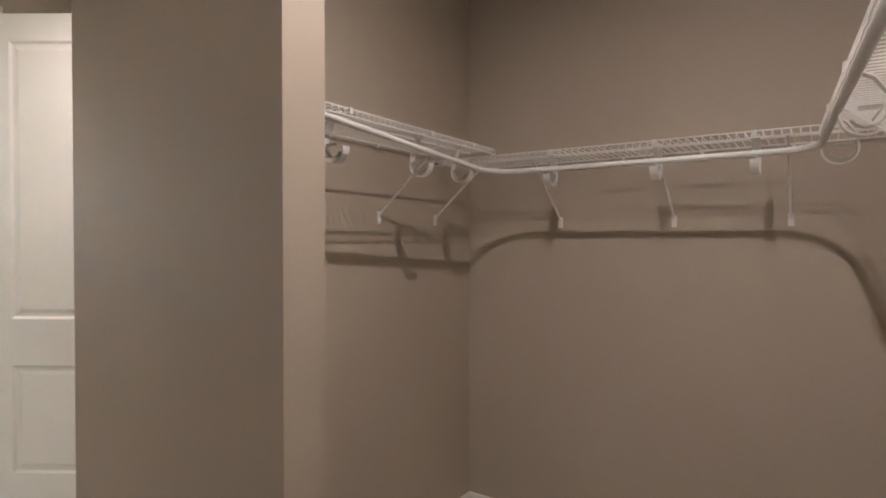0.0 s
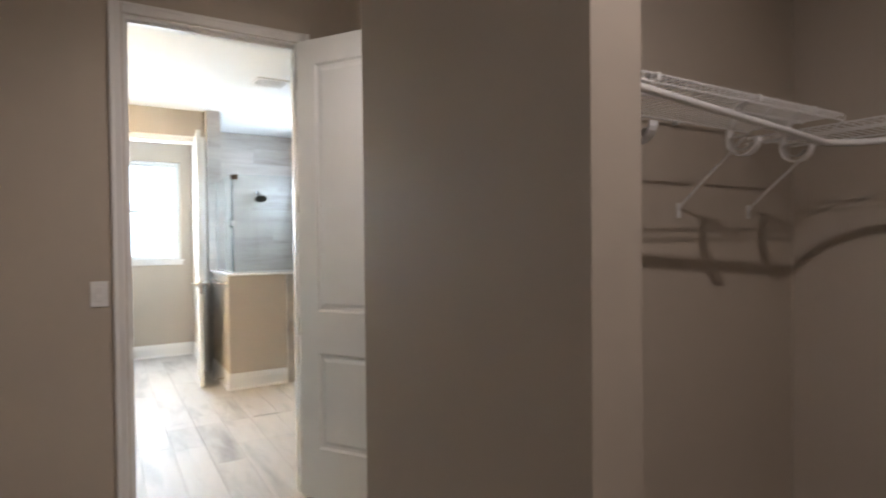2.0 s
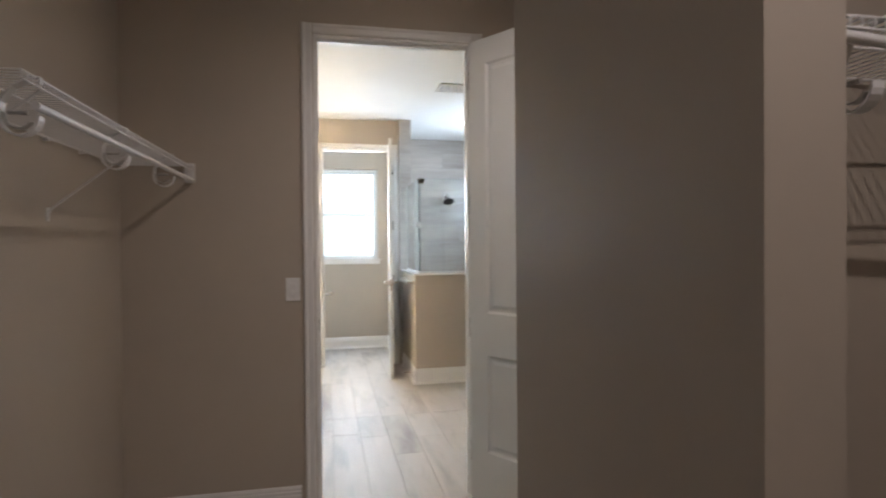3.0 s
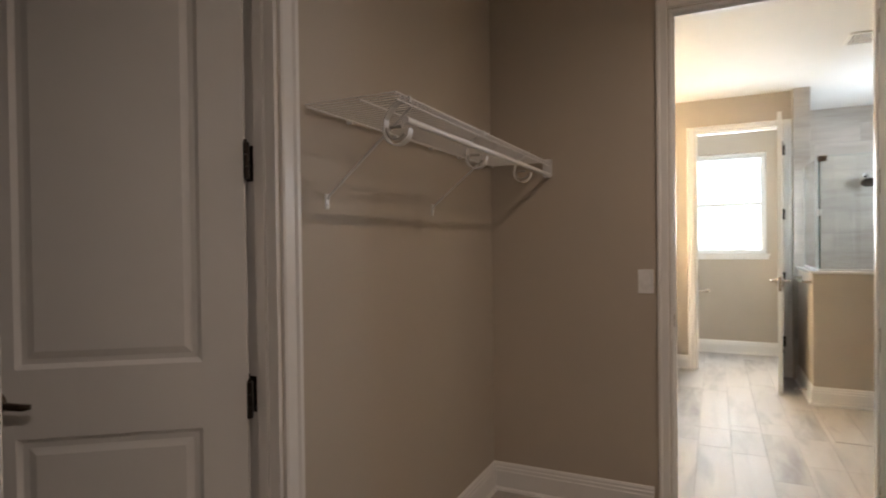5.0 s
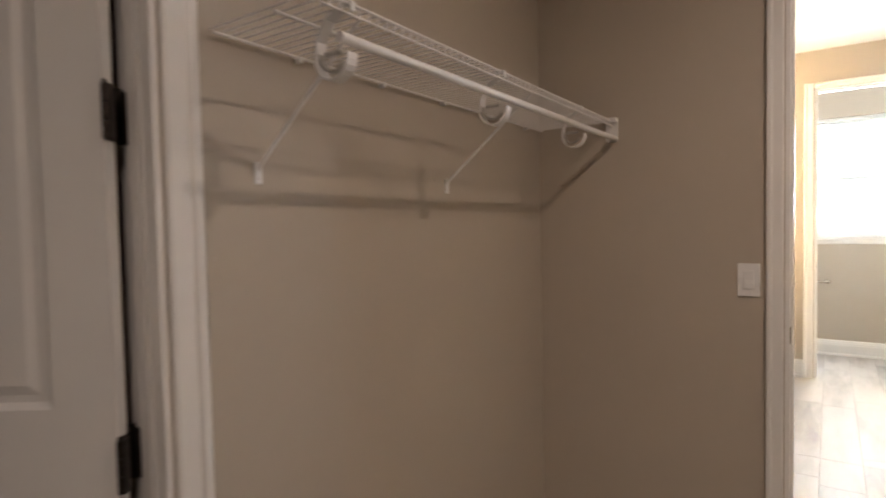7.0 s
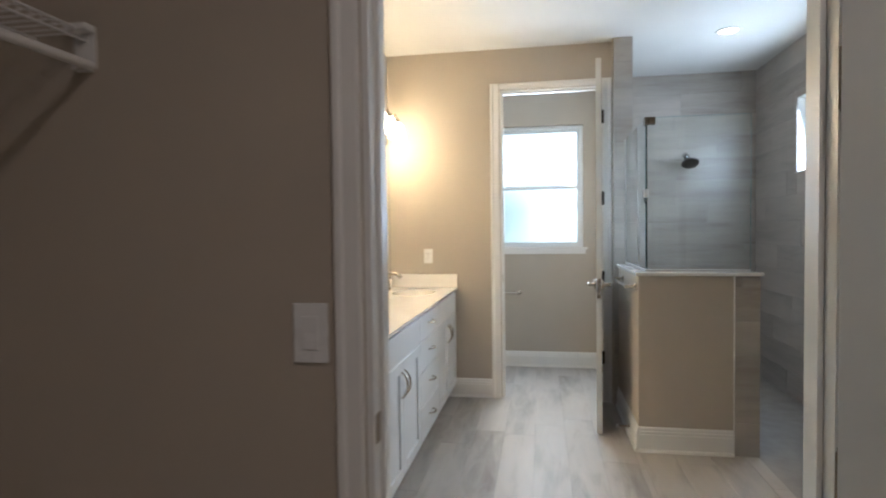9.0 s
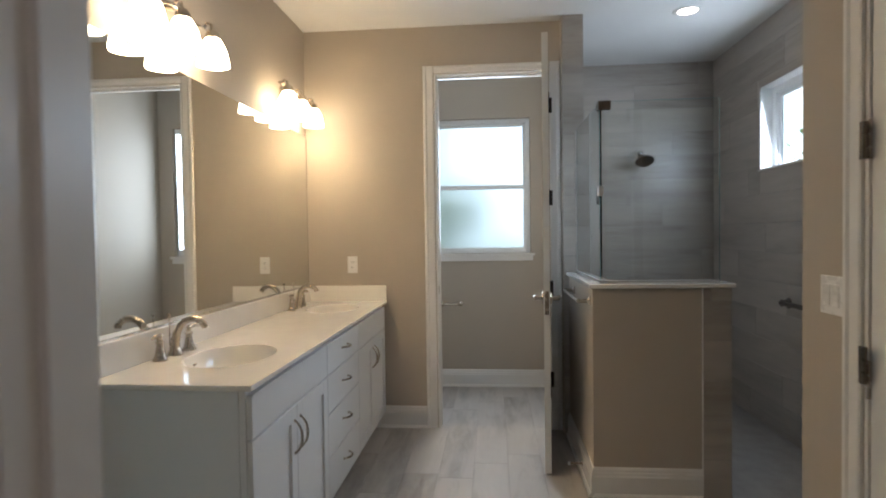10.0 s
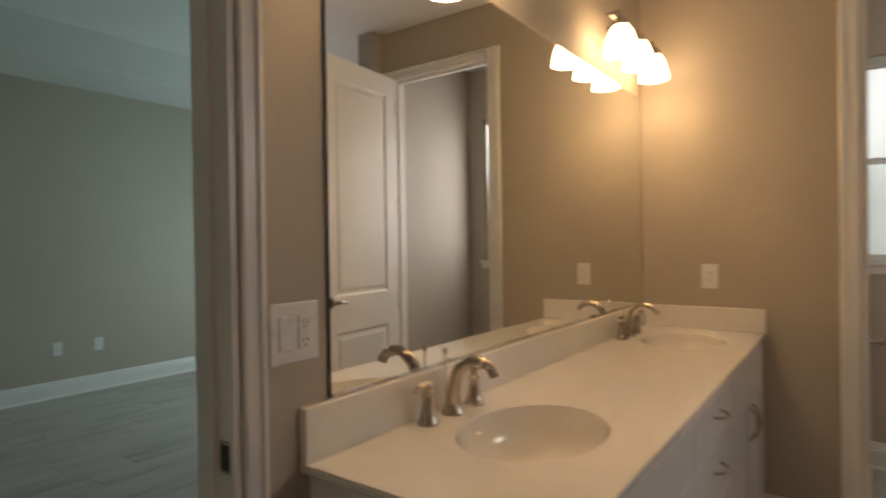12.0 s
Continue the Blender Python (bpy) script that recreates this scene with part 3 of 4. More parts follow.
def wire_shelf(name, m, length, depth, top, feet, hooks, clips, ends, label, group, hook_drop=0.091):
    """A ventilated wire shelf along local x, its back on the wall at y = 0, front towards +y."""
    root = thing(name, label, "wire shelf", group=group, m=m)
    r = 0.0021
    bm = bmesh.new()
    k = int(length / 0.0254)
    for i in range(k + 1):
        x = 0.006 + i * 0.0254
        tube(bm, [(x, 0.012, top), (x, depth - 0.003, top), (x, depth, top - 0.003), (x, depth, top - 0.018)], r, 5)
    part("wire_deck", bm, WIRE, root)["kind"] = "stuff"
    for nm, y, z, rr in (("back_rail", 0.014, top - 0.005, 0.0034), ("middle_rail", depth * 0.62, top - 0.005, 0.0034), ("front_rail", depth - 0.004, top + 0.003, 0.0028), ("lip_rail", depth - 0.001, top - 0.018, 0.0025)):
        bm = bmesh.new()
        tube(bm, [(0, y, z), (length, y, z)], rr, 7)
        part(nm, bm, WIRE, root, "", True)
    for x, z in feet:
        bm = bmesh.new()
        tube(bm, [(x, depth - 0.010, top - 0.016), (x, depth - 0.030, top - 0.032), (x, 0.012, z + 0.012), (x, 0.008, z)], 0.0042, 8)
        br = part("brace", bm, WIRE, root, "", True)
        bm = bmesh.new()
        box(bm, (x - 0.010, 0.0, z - 0.030), (x + 0.010, 0.005, z + 0.018), 0.002)
        lathe(bm, [(0, 0), (0.004, 0), (0.003, 0.002), (0, 0.0025)], Matrix.Translation((x, 0.005, z - 0.016)) @ Matrix.Rotation(radians(-90), 4, "X"), 8)
        part("wall_foot", bm, PLASTIC, br)
    for x in hooks:
        bm = bmesh.new()
        cz, cy = top - hook_drop, depth - 0.036
        pts = [(x, depth - 0.022, top - 0.006), (x, depth - 0.050, top - 0.020), (x, cy - 0.038, cz + 0.035)] + arc((x, cy, cz), 0.041, 180, 365, 12, (0, 1, 0), (0, 0, 1))
        band(bm, pts, (1, 0, 0), 0.027, 0.004)
        hk = part("rod_hook", bm, WIRE, root)
        bm = bmesh.new()
        band(bm, arc((x, cy - 0.004, cz + 0.006), 0.031, 170, 330, 8, (0, 1, 0), (0, 0, 1)), (1, 0, 0), 0.016, 0.003)
        tube(bm, [(x - 0.004, cy - 0.028, cz + 0.012), (x - 0.004, cy + 0.012, cz + 0.012)], 0.005, 7)
        part("hook_spring", bm, ZINC, hk, "bare metal spring clip")
    for x in clips:
        bm = bmesh.new()
        box(bm, (x - 0.007, depth - 0.030, top + 0.001), (x + 0.007, depth + 0.002, top + 0.0065), 0.0012)
        box(bm, (x - 0.007, depth + 0.001, top - 0.012), (x + 0.007, depth + 0.004, top + 0.006), 0.001)
        part("lip_clip", bm, PLASTIC, root)
    for x in [0.15 + 0.30 * i for i in range(int(length / 0.30))]:
        bm = bmesh.new()
        box(bm, (x - 0.006, 0.0, top - 0.016), (x + 0.006, 0.020, top - 0.002), 0.0015)
        part("wall_clip", bm, PLASTIC, root)
    for x in ends:
        bm = bmesh.new()
        s = -1 if x > length / 2 else 1
        box(bm, (x, depth - 0.030, top - 0.075), (x + s * 0.004, depth + 0.020, top + 0.012), 0.001)
        box(bm, (x, depth - 0.030, top - 0.003), (x + s * 0.030, depth + 0.020, top + 0.012), 0.002)
        box(bm, (x, depth - 0.020, top - 0.082), (x + s * 0.022, depth + 0.014, top - 0.070), 0.002)
        part("end_bracket", bm, PLASTIC, root)
    return root


SHN, SHS, SD_ = 1.733, 1.772, 0.309
# local x runs so that the front comes out at +y of the pose
wire_shelf("wire_shelf", pose(AX, AY, 0, 0, 0, 0) @ Matrix.Diagonal((1, -1, 1, 1)), 1.715, SD_, SHN, [(0.474, 1.470), (0.949, 1.467), (1.344, 1.466)], [0.540, 0.942, 1.253], [0.552, 0.942, 1.251], [], "white wire closet shelf with hooks on the back wall", "alcove shelves")
wire_shelf("wire_shelf", pose(AX, PY_N + 0.004, 0, 0, 0, 90) @ Matrix.Diagonal((1, -1, 1, 1)), 1.145, SD_, SHN + 0.026, [(0.773, 1.480), (1.158, 1.482)], [0.260, 0.679, 0.947], [0.285, 0.694, 0.972], [], "white wire closet shelf on the partition wall", "alcove shelves", 0.110)
wire_shelf("wire_shelf", pose(0.341, 0.83, 0, 0, 0, 93.4), 1.375, SD_, SHN - 0.012, [(0.95, 1.470)], [0.70, 1.18], [0.66, 1.05], [], "white wire closet shelf on the side wall", "alcove shelves")
wire_shelf("wire_shelf", pose(XC, YS, 0), 1.575, SD_ + 0.012, SHS, [(0.727, 1.505), (1.470, 1.498)], [0.33, 0.908, 1.508], [0.35, 0.92, 1.50], [0.0], "short white wire shelf beside the ajar door", "short shelf")

bm = bmesh.new()
zr = SHN - 0.070
xw, yn_ = AX + SD_ + 0.008, AY - SD_ - 0.008
rb = 0.14
xe = 0.000
pts = [(xw, PY_N + 0.02, zr + 0.072), (xw, yn_ - rb - 0.03, zr + 0.003), (xw, yn_ - rb, zr)] + arc((xw + rb, yn_ - rb, zr), rb, 180, 90, 10, (1, 0, 0), (0, 1, 0))[1:] + arc((xe - 0.042 - rb, yn_ - rb, zr), rb, 90, 5, 10, (1, 0, 0), (0, 1, 0)) + [(xe + 0.030, 0.84, zr)]
tube(bm, pts, 0.0100, 12)
tagged(part("hang_rod", bm, WIRE, smooth=True), "white metal hanging rod bent round both corners", "hanging rod")
bm = bmesh.new()
tube(bm, [(XC + 0.006, YS + SD_ + 0.022, SHS - 0.070), (XC + 1.545, YS + SD_ + 0.022, SHS - 0.070)], 0.0100, 12)
tagged(part("hang_rod", bm, WIRE, smooth=True), "straight white metal hanging rod under the short shelf", "hanging rod")

# ---- plates on the walls ----


def plate(name, p, normal, gangs, label, category="light switch"):
    """A wall plate; gangs: a string of r (rocker) and o (outlet)."""
    nx, ny = normal
    m = Matrix.Translation(p) @ Matrix.Rotation(math.atan2(-nx, ny), 4, "Z")
    root = thing(name, label, category, m=m)
    w = 0.072 + 0.046 * (len(gangs) - 1)
    bm = bmesh.new()
    box(bm, (-w / 2, 0, -0.059), (w / 2, 0.006, 0.059), 0.0025)
    part("cover_plate", bm, PLASTIC, root)
    for i, g in enumerate(gangs):
        x = (i - (len(gangs) - 1) / 2) * 0.046
        bm = bmesh.new()
        box(bm, (x - 0.0168, 0.005, -0.0335), (x + 0.0168, 0.0085, 0.0335), 0.001)
        dev = part("rocker" if g == "r" else "receptacle", bm, PLASTIC, root)
        bm = bmesh.new()
        if g == "r":
            for v, q in (((-0.0295, 0.0), (0.0115, 0.0085)), ((0.0, 0.0295), (0.0085, 0.0105))):
                vs = [bm.verts.new((x + sx * 0.0125, y, z)) for sx, y, z in ((-1, q[0], v[0]), (1, q[0], v[0]), (1, q[1], v[1]), (-1, q[1], v[1]))]
                bm.faces.new(vs)
            part("paddle", bm, PLASTIC, dev)
        else:
            # near-black marks on the face: the slots' inner shade as colour
            for z in (-0.018, 0.018):
                for dx in (-0.006, 0.006):
                    box(bm, (x + dx - 0.001, 0.0082, z - 0.002), (x + dx + 0.001, 0.0088, z + 0.006))
                box(bm, (x - 0.002, 0.0082, z - 0.010), (x + 0.002, 0.0088, z - 0.006))
            part("slot_shade", bm, SLOT, dev)["kind"] = "stuff"
    return root


plate("light_switch", (XC, 0.240, 1.155), (1, 0), "r", "white rocker switch beside the closet doorway")
plate("light_switch", (-4.738, YNB, 1.150), (0, -1), "rr", "white double rocker switch beside the closed door")
plate("outlet_plate", (-4.600, YM, 1.153), (0, 1), "or", "white plate with a switch and an outlet beside the mirror", "outlet")
plate("outlet", (XB, -0.228, 1.147), (1, 0), "o", "white outlet on the wall above the vanity", "outlet")
plate("outlet", (-5.93, BS, 0.43), (0, 1), "o", "white outlet low on the bedroom wall", "outlet")
plate("outlet", (-6.27, BS, 0.43), (0, 1), "o", "white outlet low on the bedroom wall", "outlet")

# ---- vanity ----
VX0, VX1, VF = XB, -4.636, -0.022     # far end, near end, face of the carcass
van = thing("vanity_cabinet", "white painted double vanity with shaker doors", "vanity")
for nm, (lo, hi) in zip(("side_panel", "cabinet_floor", "side_panel", "divider", "divider", "back_panel"), (((VX1 - 0.018, YM, 0.0), (VX1, VF - 0.022, 0.871)), ((VX0 + 0.019, YM, 0.107), (VX1 - 0.019, VF - 0.022, 0.122)), ((VX0, YM, 0.0), (VX0 + 0.018, VF - 0.022, 0.871)), ((-5.48, YM, 0.12), (-5.46, VF - 0.02, 0.871)), ((-6.08, YM, 0.12), (-6.06, VF - 0.02, 0.871)), ((VX0 + 0.019, YM, 0.123), (VX1 - 0.019, YM + 0.01, 0.871)))):
    bm = bmesh.new()
    box(bm, lo, hi)
    part(nm, bm, CABINET, van)
bm = bmesh.new()
for lo, hi in (((VX0, VF - 0.02, 0.105), (VX0 + 0.03, VF, 0.871)), ((VX1 - 0.03, VF - 0.02, 0.105), (VX1 - 0.002, VF, 0.871)), ((-5.475, VF - 0.02, 0.105), (-5.445, VF - 0.001, 0.871)), ((-6.075, VF - 0.02, 0.105), (-6.045, VF - 0.001, 0.871)),
               ((VX0 + 0.03, VF - 0.02, 0.838), (VX1 - 0.03, VF - 0.003, 0.871)), ((VX0 + 0.03, VF - 0.02, 0.690), (VX1 - 0.03, VF - 0.003, 0.715)), ((VX0 + 0.03, VF - 0.02, 0.105), (VX1 - 0.03, VF - 0.003, 0.125)), ((-6.05, VF - 0.02, 0.51), (-5.47, VF - 0.003, 0.53)), ((-6.05, VF - 0.02, 0.305), (-5.47, VF - 0.003, 0.325))):
    box(bm, lo, hi)
part("face_frame", bm, CABINET, van)
bm = bmesh.new()
box(bm, (VX0, VF - 0.075, 0.0), (VX1 - 0.018, VF - 0.060, 0.105))
part("toe_kick", bm, CABINET, van)


def pull(parent, p, vertical):
    """An arched bar pull."""
    bm = bmesh.new()
    x, y, z = p
    L = 0.062 if vertical else 0.050
    pts, rad = [], []
    for i in range(11):
        s = -1 + 2 * i / 10
        d = 0.004 + 0.026 * (1 - abs(s) ** 2.6)
        pts.append((x, y + d, z + s * L) if vertical else (x + s * L, y + d, z))
        rad.append(0.0042 + 0.002 * (1 - abs(s)))
    tube(bm, pts, rad, 8)
    for s in (-1, 1):
        q = (x, y, z + s * L) if vertical else (x + s * L, y, z)
        lathe(bm, [(0, 0), (0.0065, 0), (0.006, 0.004), (0, 0.007)], Matrix.Translation(q) @ Matrix.Rotation(radians(-90), 4, "X"), 10)
    part("pull", bm, NICKEL, parent, "curved nickel pull", True)


def slab_front(name, x0, x1, z0, z1, handle):
    bm = bmesh.new()
    box(bm, (x0, VF, z0), (x1, VF + 0.019, z1), 0.002)
    f = part(name, bm, CABINET, van)
    if handle:
        pull(f, ((x0 + x1) / 2, VF + 0.019, (z0 + z1) / 2 + 0.01), False)


def shaker_door(x0, x1, z0, z1, px):
    d = part("cabinet_door", bmesh.new(), CABINET, van)
    bm = bmesh.new()
    s = 0.058
    for lo, hi in (((x0, z0), (x0 + s, z1)), ((x1 - s, z0), (x1, z1)), ((x0 + s, z0), (x1 - s, z0 + s)), ((x0 + s, z1 - s), (x1 - s, z1))):
        box(bm, (lo[0], VF, lo[1]), (hi[0], VF + 0.019, hi[1]), 0.0012, 1)
    bm.to_mesh(d.data)
    bm.free()
    bm = bmesh.new()
    box(bm, (x0 + s - 0.004, VF + 0.002, z0 + s - 0.004), (x1 - s + 0.004, VF + 0.009, z1 - s + 0.004))
    part("door_panel", bm, CABINET, d)
    pull(d, (px, VF + 0.019, 0.585), True)


slab_front("false_front", -5.457, -4.646, 0.708, 0.852, False)
slab_front("false_front", -6.835, -6.063, 0.708, 0.852, False)
for z0, z1 in ((0.708, 0.852), (0.527, 0.702), (0.322, 0.521), (0.115, 0.316)):
    slab_front("drawer_front", -6.057, -5.463, z0, z1, True)
shaker_door(-5.049, -4.646, 0.115, 0.702, -5.020)
shaker_door(-5.457, -5.053, 0.115, 0.702, -5.082)
shaker_door(-6.447, -6.063, 0.115, 0.702, -6.418)
shaker_door(-6.835, -6.451, 0.115, 0.702, -6.480)

# countertop with two oval openings, splashes, basins
top = thing("countertop", "off-white cultured marble top with two basins", "countertop")
ZT, CF, CX = 0.890, 0.010, -4.612
BAS = [(-5.052, -0.262), (-6.455, -0.262)]
RA, RB_ = 0.216, 0.163


def top_sheet(bm, z):
    """The flat of the top between its edges and the oval openings."""
    n = 40
    cuts = [XB, (BAS[0][0] + BAS[1][0]) / 2, CX]
    for (bx, by), x0, x1 in ((BAS[1], cuts[0], cuts[1]), (BAS[0], cuts[1], cuts[2])):
        inner, outer = [], []
        for k in range(n):
            a = 2 * math.pi * k / n
            ca, sa = math.cos(a), math.sin(a)
            inner.append(bm.verts.new((bx + RA * ca, by + RB_ * sa, z)))
            tx = ((x1 if ca > 0 else x0) - bx) / ca if abs(ca) > 1e-6 else 1e9
            ty = ((CF if sa > 0 else YM) - by) / sa if abs(sa) > 1e-6 else 1e9
            t = min(tx, ty)
            outer.append(bm.verts.new((bx + t * ca, by + t * sa, z)))
        for k in range(n):
            bm.faces.new((inner[k], inner[(k + 1) % n], outer[(k + 1) % n], outer[k]))
        for cx_, cy_ in ((x0, CF), (x1, CF), (x0, YM), (x1, YM)):
            cv = Vector((cx_, cy_, z))
            best = None
            for k in range(n):
                p, q = outer[k].co, outer[(k + 1) % n].co
                if abs(p.x - q.x) > 1e-5 and abs(p.y - q.y) > 1e-5:
                    d = min((cv - p).length, (cv - q).length)
                    if best is None or d < best[0]:
                        best = (d, k)
            if best:
                bm.faces.new((outer[best[1]], outer[(best[1] + 1) % n], bm.verts.new(cv)))


bm = bmesh.new()
top_sheet(bm, ZT)
part("top_slab", bm, CULTURED, top)
bm = bmesh.new()
edge = [(0.0, 0.0), (0.004, -0.0015), (0.0055, -0.006), (0.0055, -0.015), (0.003, -0.018), (-0.03, -0.018)]
sweep(bm, [(u - 0.004, v) for u, v in edge] + [(-0.03, -0.0006), (-0.004, -0.0006)], (XB, CF, ZT), (CX, CF, ZT), (0, 1, 0))
sweep(bm, [(u - 0.004, v) for u, v in edge] + [(-0.03, -0.0006), (-0.004, -0.0006)], (CX, YM, ZT), (CX, CF, ZT), (1, 0, 0))
box(bm, (XB, YM, ZT - 0.018), (CX - 0.002, YM + 0.02, ZT - 0.002))
part("front_edge", bm, CULTURED, top)
bm = bmesh.new()
box(bm, (XB, YM, ZT), (CX + 0.002, YM + 0.020, 1.002), 0.003)
part("backsplash", bm, CULTURED, top)
bm = bmesh.new()
box(bm, (XB, YM + 0.020, ZT), (XB + 0.019, CF, 1.000), 0.003)
part("side_splash", bm, CULTURED, top)
for bx, by in BAS:
    bm = bmesh.new()
    rings = []
    prof = [(1.0, 0.0), (0.985, -0.008), (0.965, -0.022), (0.90, -0.060), (0.78, -0.098), (0.58, -0.124), (0.34, -0.136), (0.10, -0.141)]
    n = 40
    for s, z in prof:
        rings.append([bm.verts.new((bx + RA * s * math.cos(2 * math.pi * k / n), by + RB_ * s * math.sin(2 * math.pi * k / n), ZT + z)) for k in range(n)])
    for a, b in zip(rings, rings[1:]):
        for k in range(n):
            bm.faces.new((a[k], a[(k + 1) % n], b[(k + 1) % n], b[k]))
    bm.faces.new(rings[-1])
    bs = part("basin", bm, CHINA, top, "glossy oval basin", True)
    bm = bmesh.new()
    lathe(bm, [(0.0, 0.004), (0.012, 0.004), (0.021, 0.003), (0.0225, 0.0), (0.018, -0.004)], Matrix.Translation((bx, by, ZT - 0.1405)), 18)
    part("drain", bm, NICKEL, bs, "", True)
    bm = bmesh.new()
    box(bm, (bx - 0.014, by - RB_ * 0.962, ZT - 0.044), (bx + 0.014, by - RB_ * 0.925, ZT - 0.034), 0.002)
    part("overflow_slot", bm, NICKEL, bs)


def faucet(bx):
    root = thing("faucet", "brushed nickel widespread faucet with two levers", "faucet", group="vanity faucets", m=Matrix.Translation((bx, -0.492, ZT)))
    bm = bmesh.new()
    lathe(bm, [(0, 0), (0.029, 0), (0.029, 0.005), (0.025, 0.011), (0.022, 0.020), (0.018, 0.032)], n=20)
    pts = [(0, 0, 0.025), (0, 0.002, 0.055), (0, 0.008, 0.085), (0, 0.020, 0.112), (0, 0.040, 0.133), (0, 0.065, 0.144), (0, 0.090, 0.143), (0, 0.112, 0.132), (0, 0.124, 0.117), (0, 0.127, 0.108)]
    tube(bm, pts, [0.0195, 0.0175, 0.0160, 0.0150, 0.0142, 0.0136, 0.0132, 0.0132, 0.0138, 0.0142], 14)
    part("spout", bm, NICKEL, root, "", True)
    bm = bmesh.new()
    tube(bm, [(0, -0.022, 0.0), (0, -0.022, 0.150)], 0.0022, 7)
    lathe(bm, [(0, 0), (0.005, 0.002), (0.0065, 0.008), (0.0055, 0.014), (0, 0.017)], Matrix.Translation((0, -0.022, 0.148)), 10)
    part("lift_rod", bm, NICKEL, root, "", True)
    for s in (-1, 1):
        bm = bmesh.new()
        x = 0.102 * s
        lathe(bm, [(0, 0), (0.027, 0), (0.027, 0.006), (0.022, 0.013), (0.017, 0.030), (0.013, 0.055), (0.0115, 0.064), (0.0155, 0.067), (0.0155, 0.072), (0.010, 0.077), (0.010, 0.088), (0.013, 0.092), (0.011, 0.100), (0, 0.103)], Matrix.Translation((x, 0, 0)), 18)
        tube(bm, [(x, 0, 0.094), (x + s * 0.020, 0.003, 0.096), (x + s * 0.048, 0.008, 0.096), (x + s * 0.066, 0.012, 0.092)], [0.009, 0.0078, 0.0085, 0.006], 9)
        part("tap_lever", bm, NICKEL, root, "", True)
    return root


for bx, by in BAS:
    faucet(bx + 0.0)

mir = thing("vanity_mirror", "large frameless wall mirror above the vanity", "mirror")
bm = bmesh.new()
box(bm, (XB + 0.006, YM, 1.010), (-4.692, YM + 0.005, 2.052))
part("mirror_glass", bm, MIRROR, mir)
bm = bmesh.new()
box(bm, (XB + 0.006, YM + 0.0005, 1.003), (-4.692, YM + 0.009, 1.0098), 0.001)
part("bottom_channel", bm, CHROME, mir)
bm = bmesh.new()
box(bm, (-4.6915, YM, 1.008), (-4.688, YM + 0.0055, 2.053))
part("glass_edge", bm, SLOT, mir)
bm = bmesh.new()
box(bm, (XB + 0.002, YM, 1.008), (XB + 0.0055, YM + 0.0055, 2.053))
part("glass_edge", bm, SLOT, mir)


def vanity_light(xc):
    root = thing("vanity_light", "nickel vanity light with three lit opal shades", "wall lamp", group="vanity lights", m=Matrix.Translation((xc, YM, 2.245)))
    bm = bmesh.new()
    lathe(bm, [(0, 0), (0.060, 0), (0.060, 0.010), (0.050, 0.020), (0.018, 0.026), (0, 0.027)], Matrix.Rotation(radians(-90), 4, "X"), 24)
    tube(bm, [(0, 0.02, 0), (0, 0.055, 0.004), (0, 0.085, 0.0)], 0.010, 10)
    part("wall_canopy", bm, NICKEL, root, "", True)
    bm = bmesh.new()
    pts = [(-0.285 + 0.57 * i / 24, 0.088, 0.012 * math.cos(2 * math.pi * (-0.285 + 0.57 * i / 24) / 0.235)) for i in range(25)]
    tube(bm, pts, 0.0075, 8)
    part("cross_bar", bm, NICKEL, root, "", True)
    for s in (-1, 0, 1):
        x = 0.235 * s
        bm = bmesh.new()
        tube(bm, [(x, 0.088, 0.014), (x, 0.100, 0.030), (x, 0.116, 0.022), (x, 0.122, -0.010)], 0.0065, 8)
        lathe(bm, [(0, 0.0), (0.020, 0.0), (0.028, -0.014), (0.030, -0.034), (0.024, -0.036)], Matrix.Translation((x, 0.122, -0.006)), 18)
        ar = part("lamp_arm", bm, NICKEL, root, "", True)
        bm = bmesh.new()
        lathe(bm, [(0.024, -0.030), (0.032, -0.036), (0.046, -0.060), (0.058, -0.092), (0.064, -0.125), (0.067, -0.150), (0.064, -0.150), (0.060, -0.125), (0.054, -0.093), (0.042, -0.063), (0.024, -0.040)], Matrix.Translation((x, 0.122, -0.006)), 28)
        part("shade", bm, LAMPGLASS, ar, "lit opal glass shade", True)
    return root


vanity_light(-6.43)
vanity_light(-5.06)

# ---- windows ----


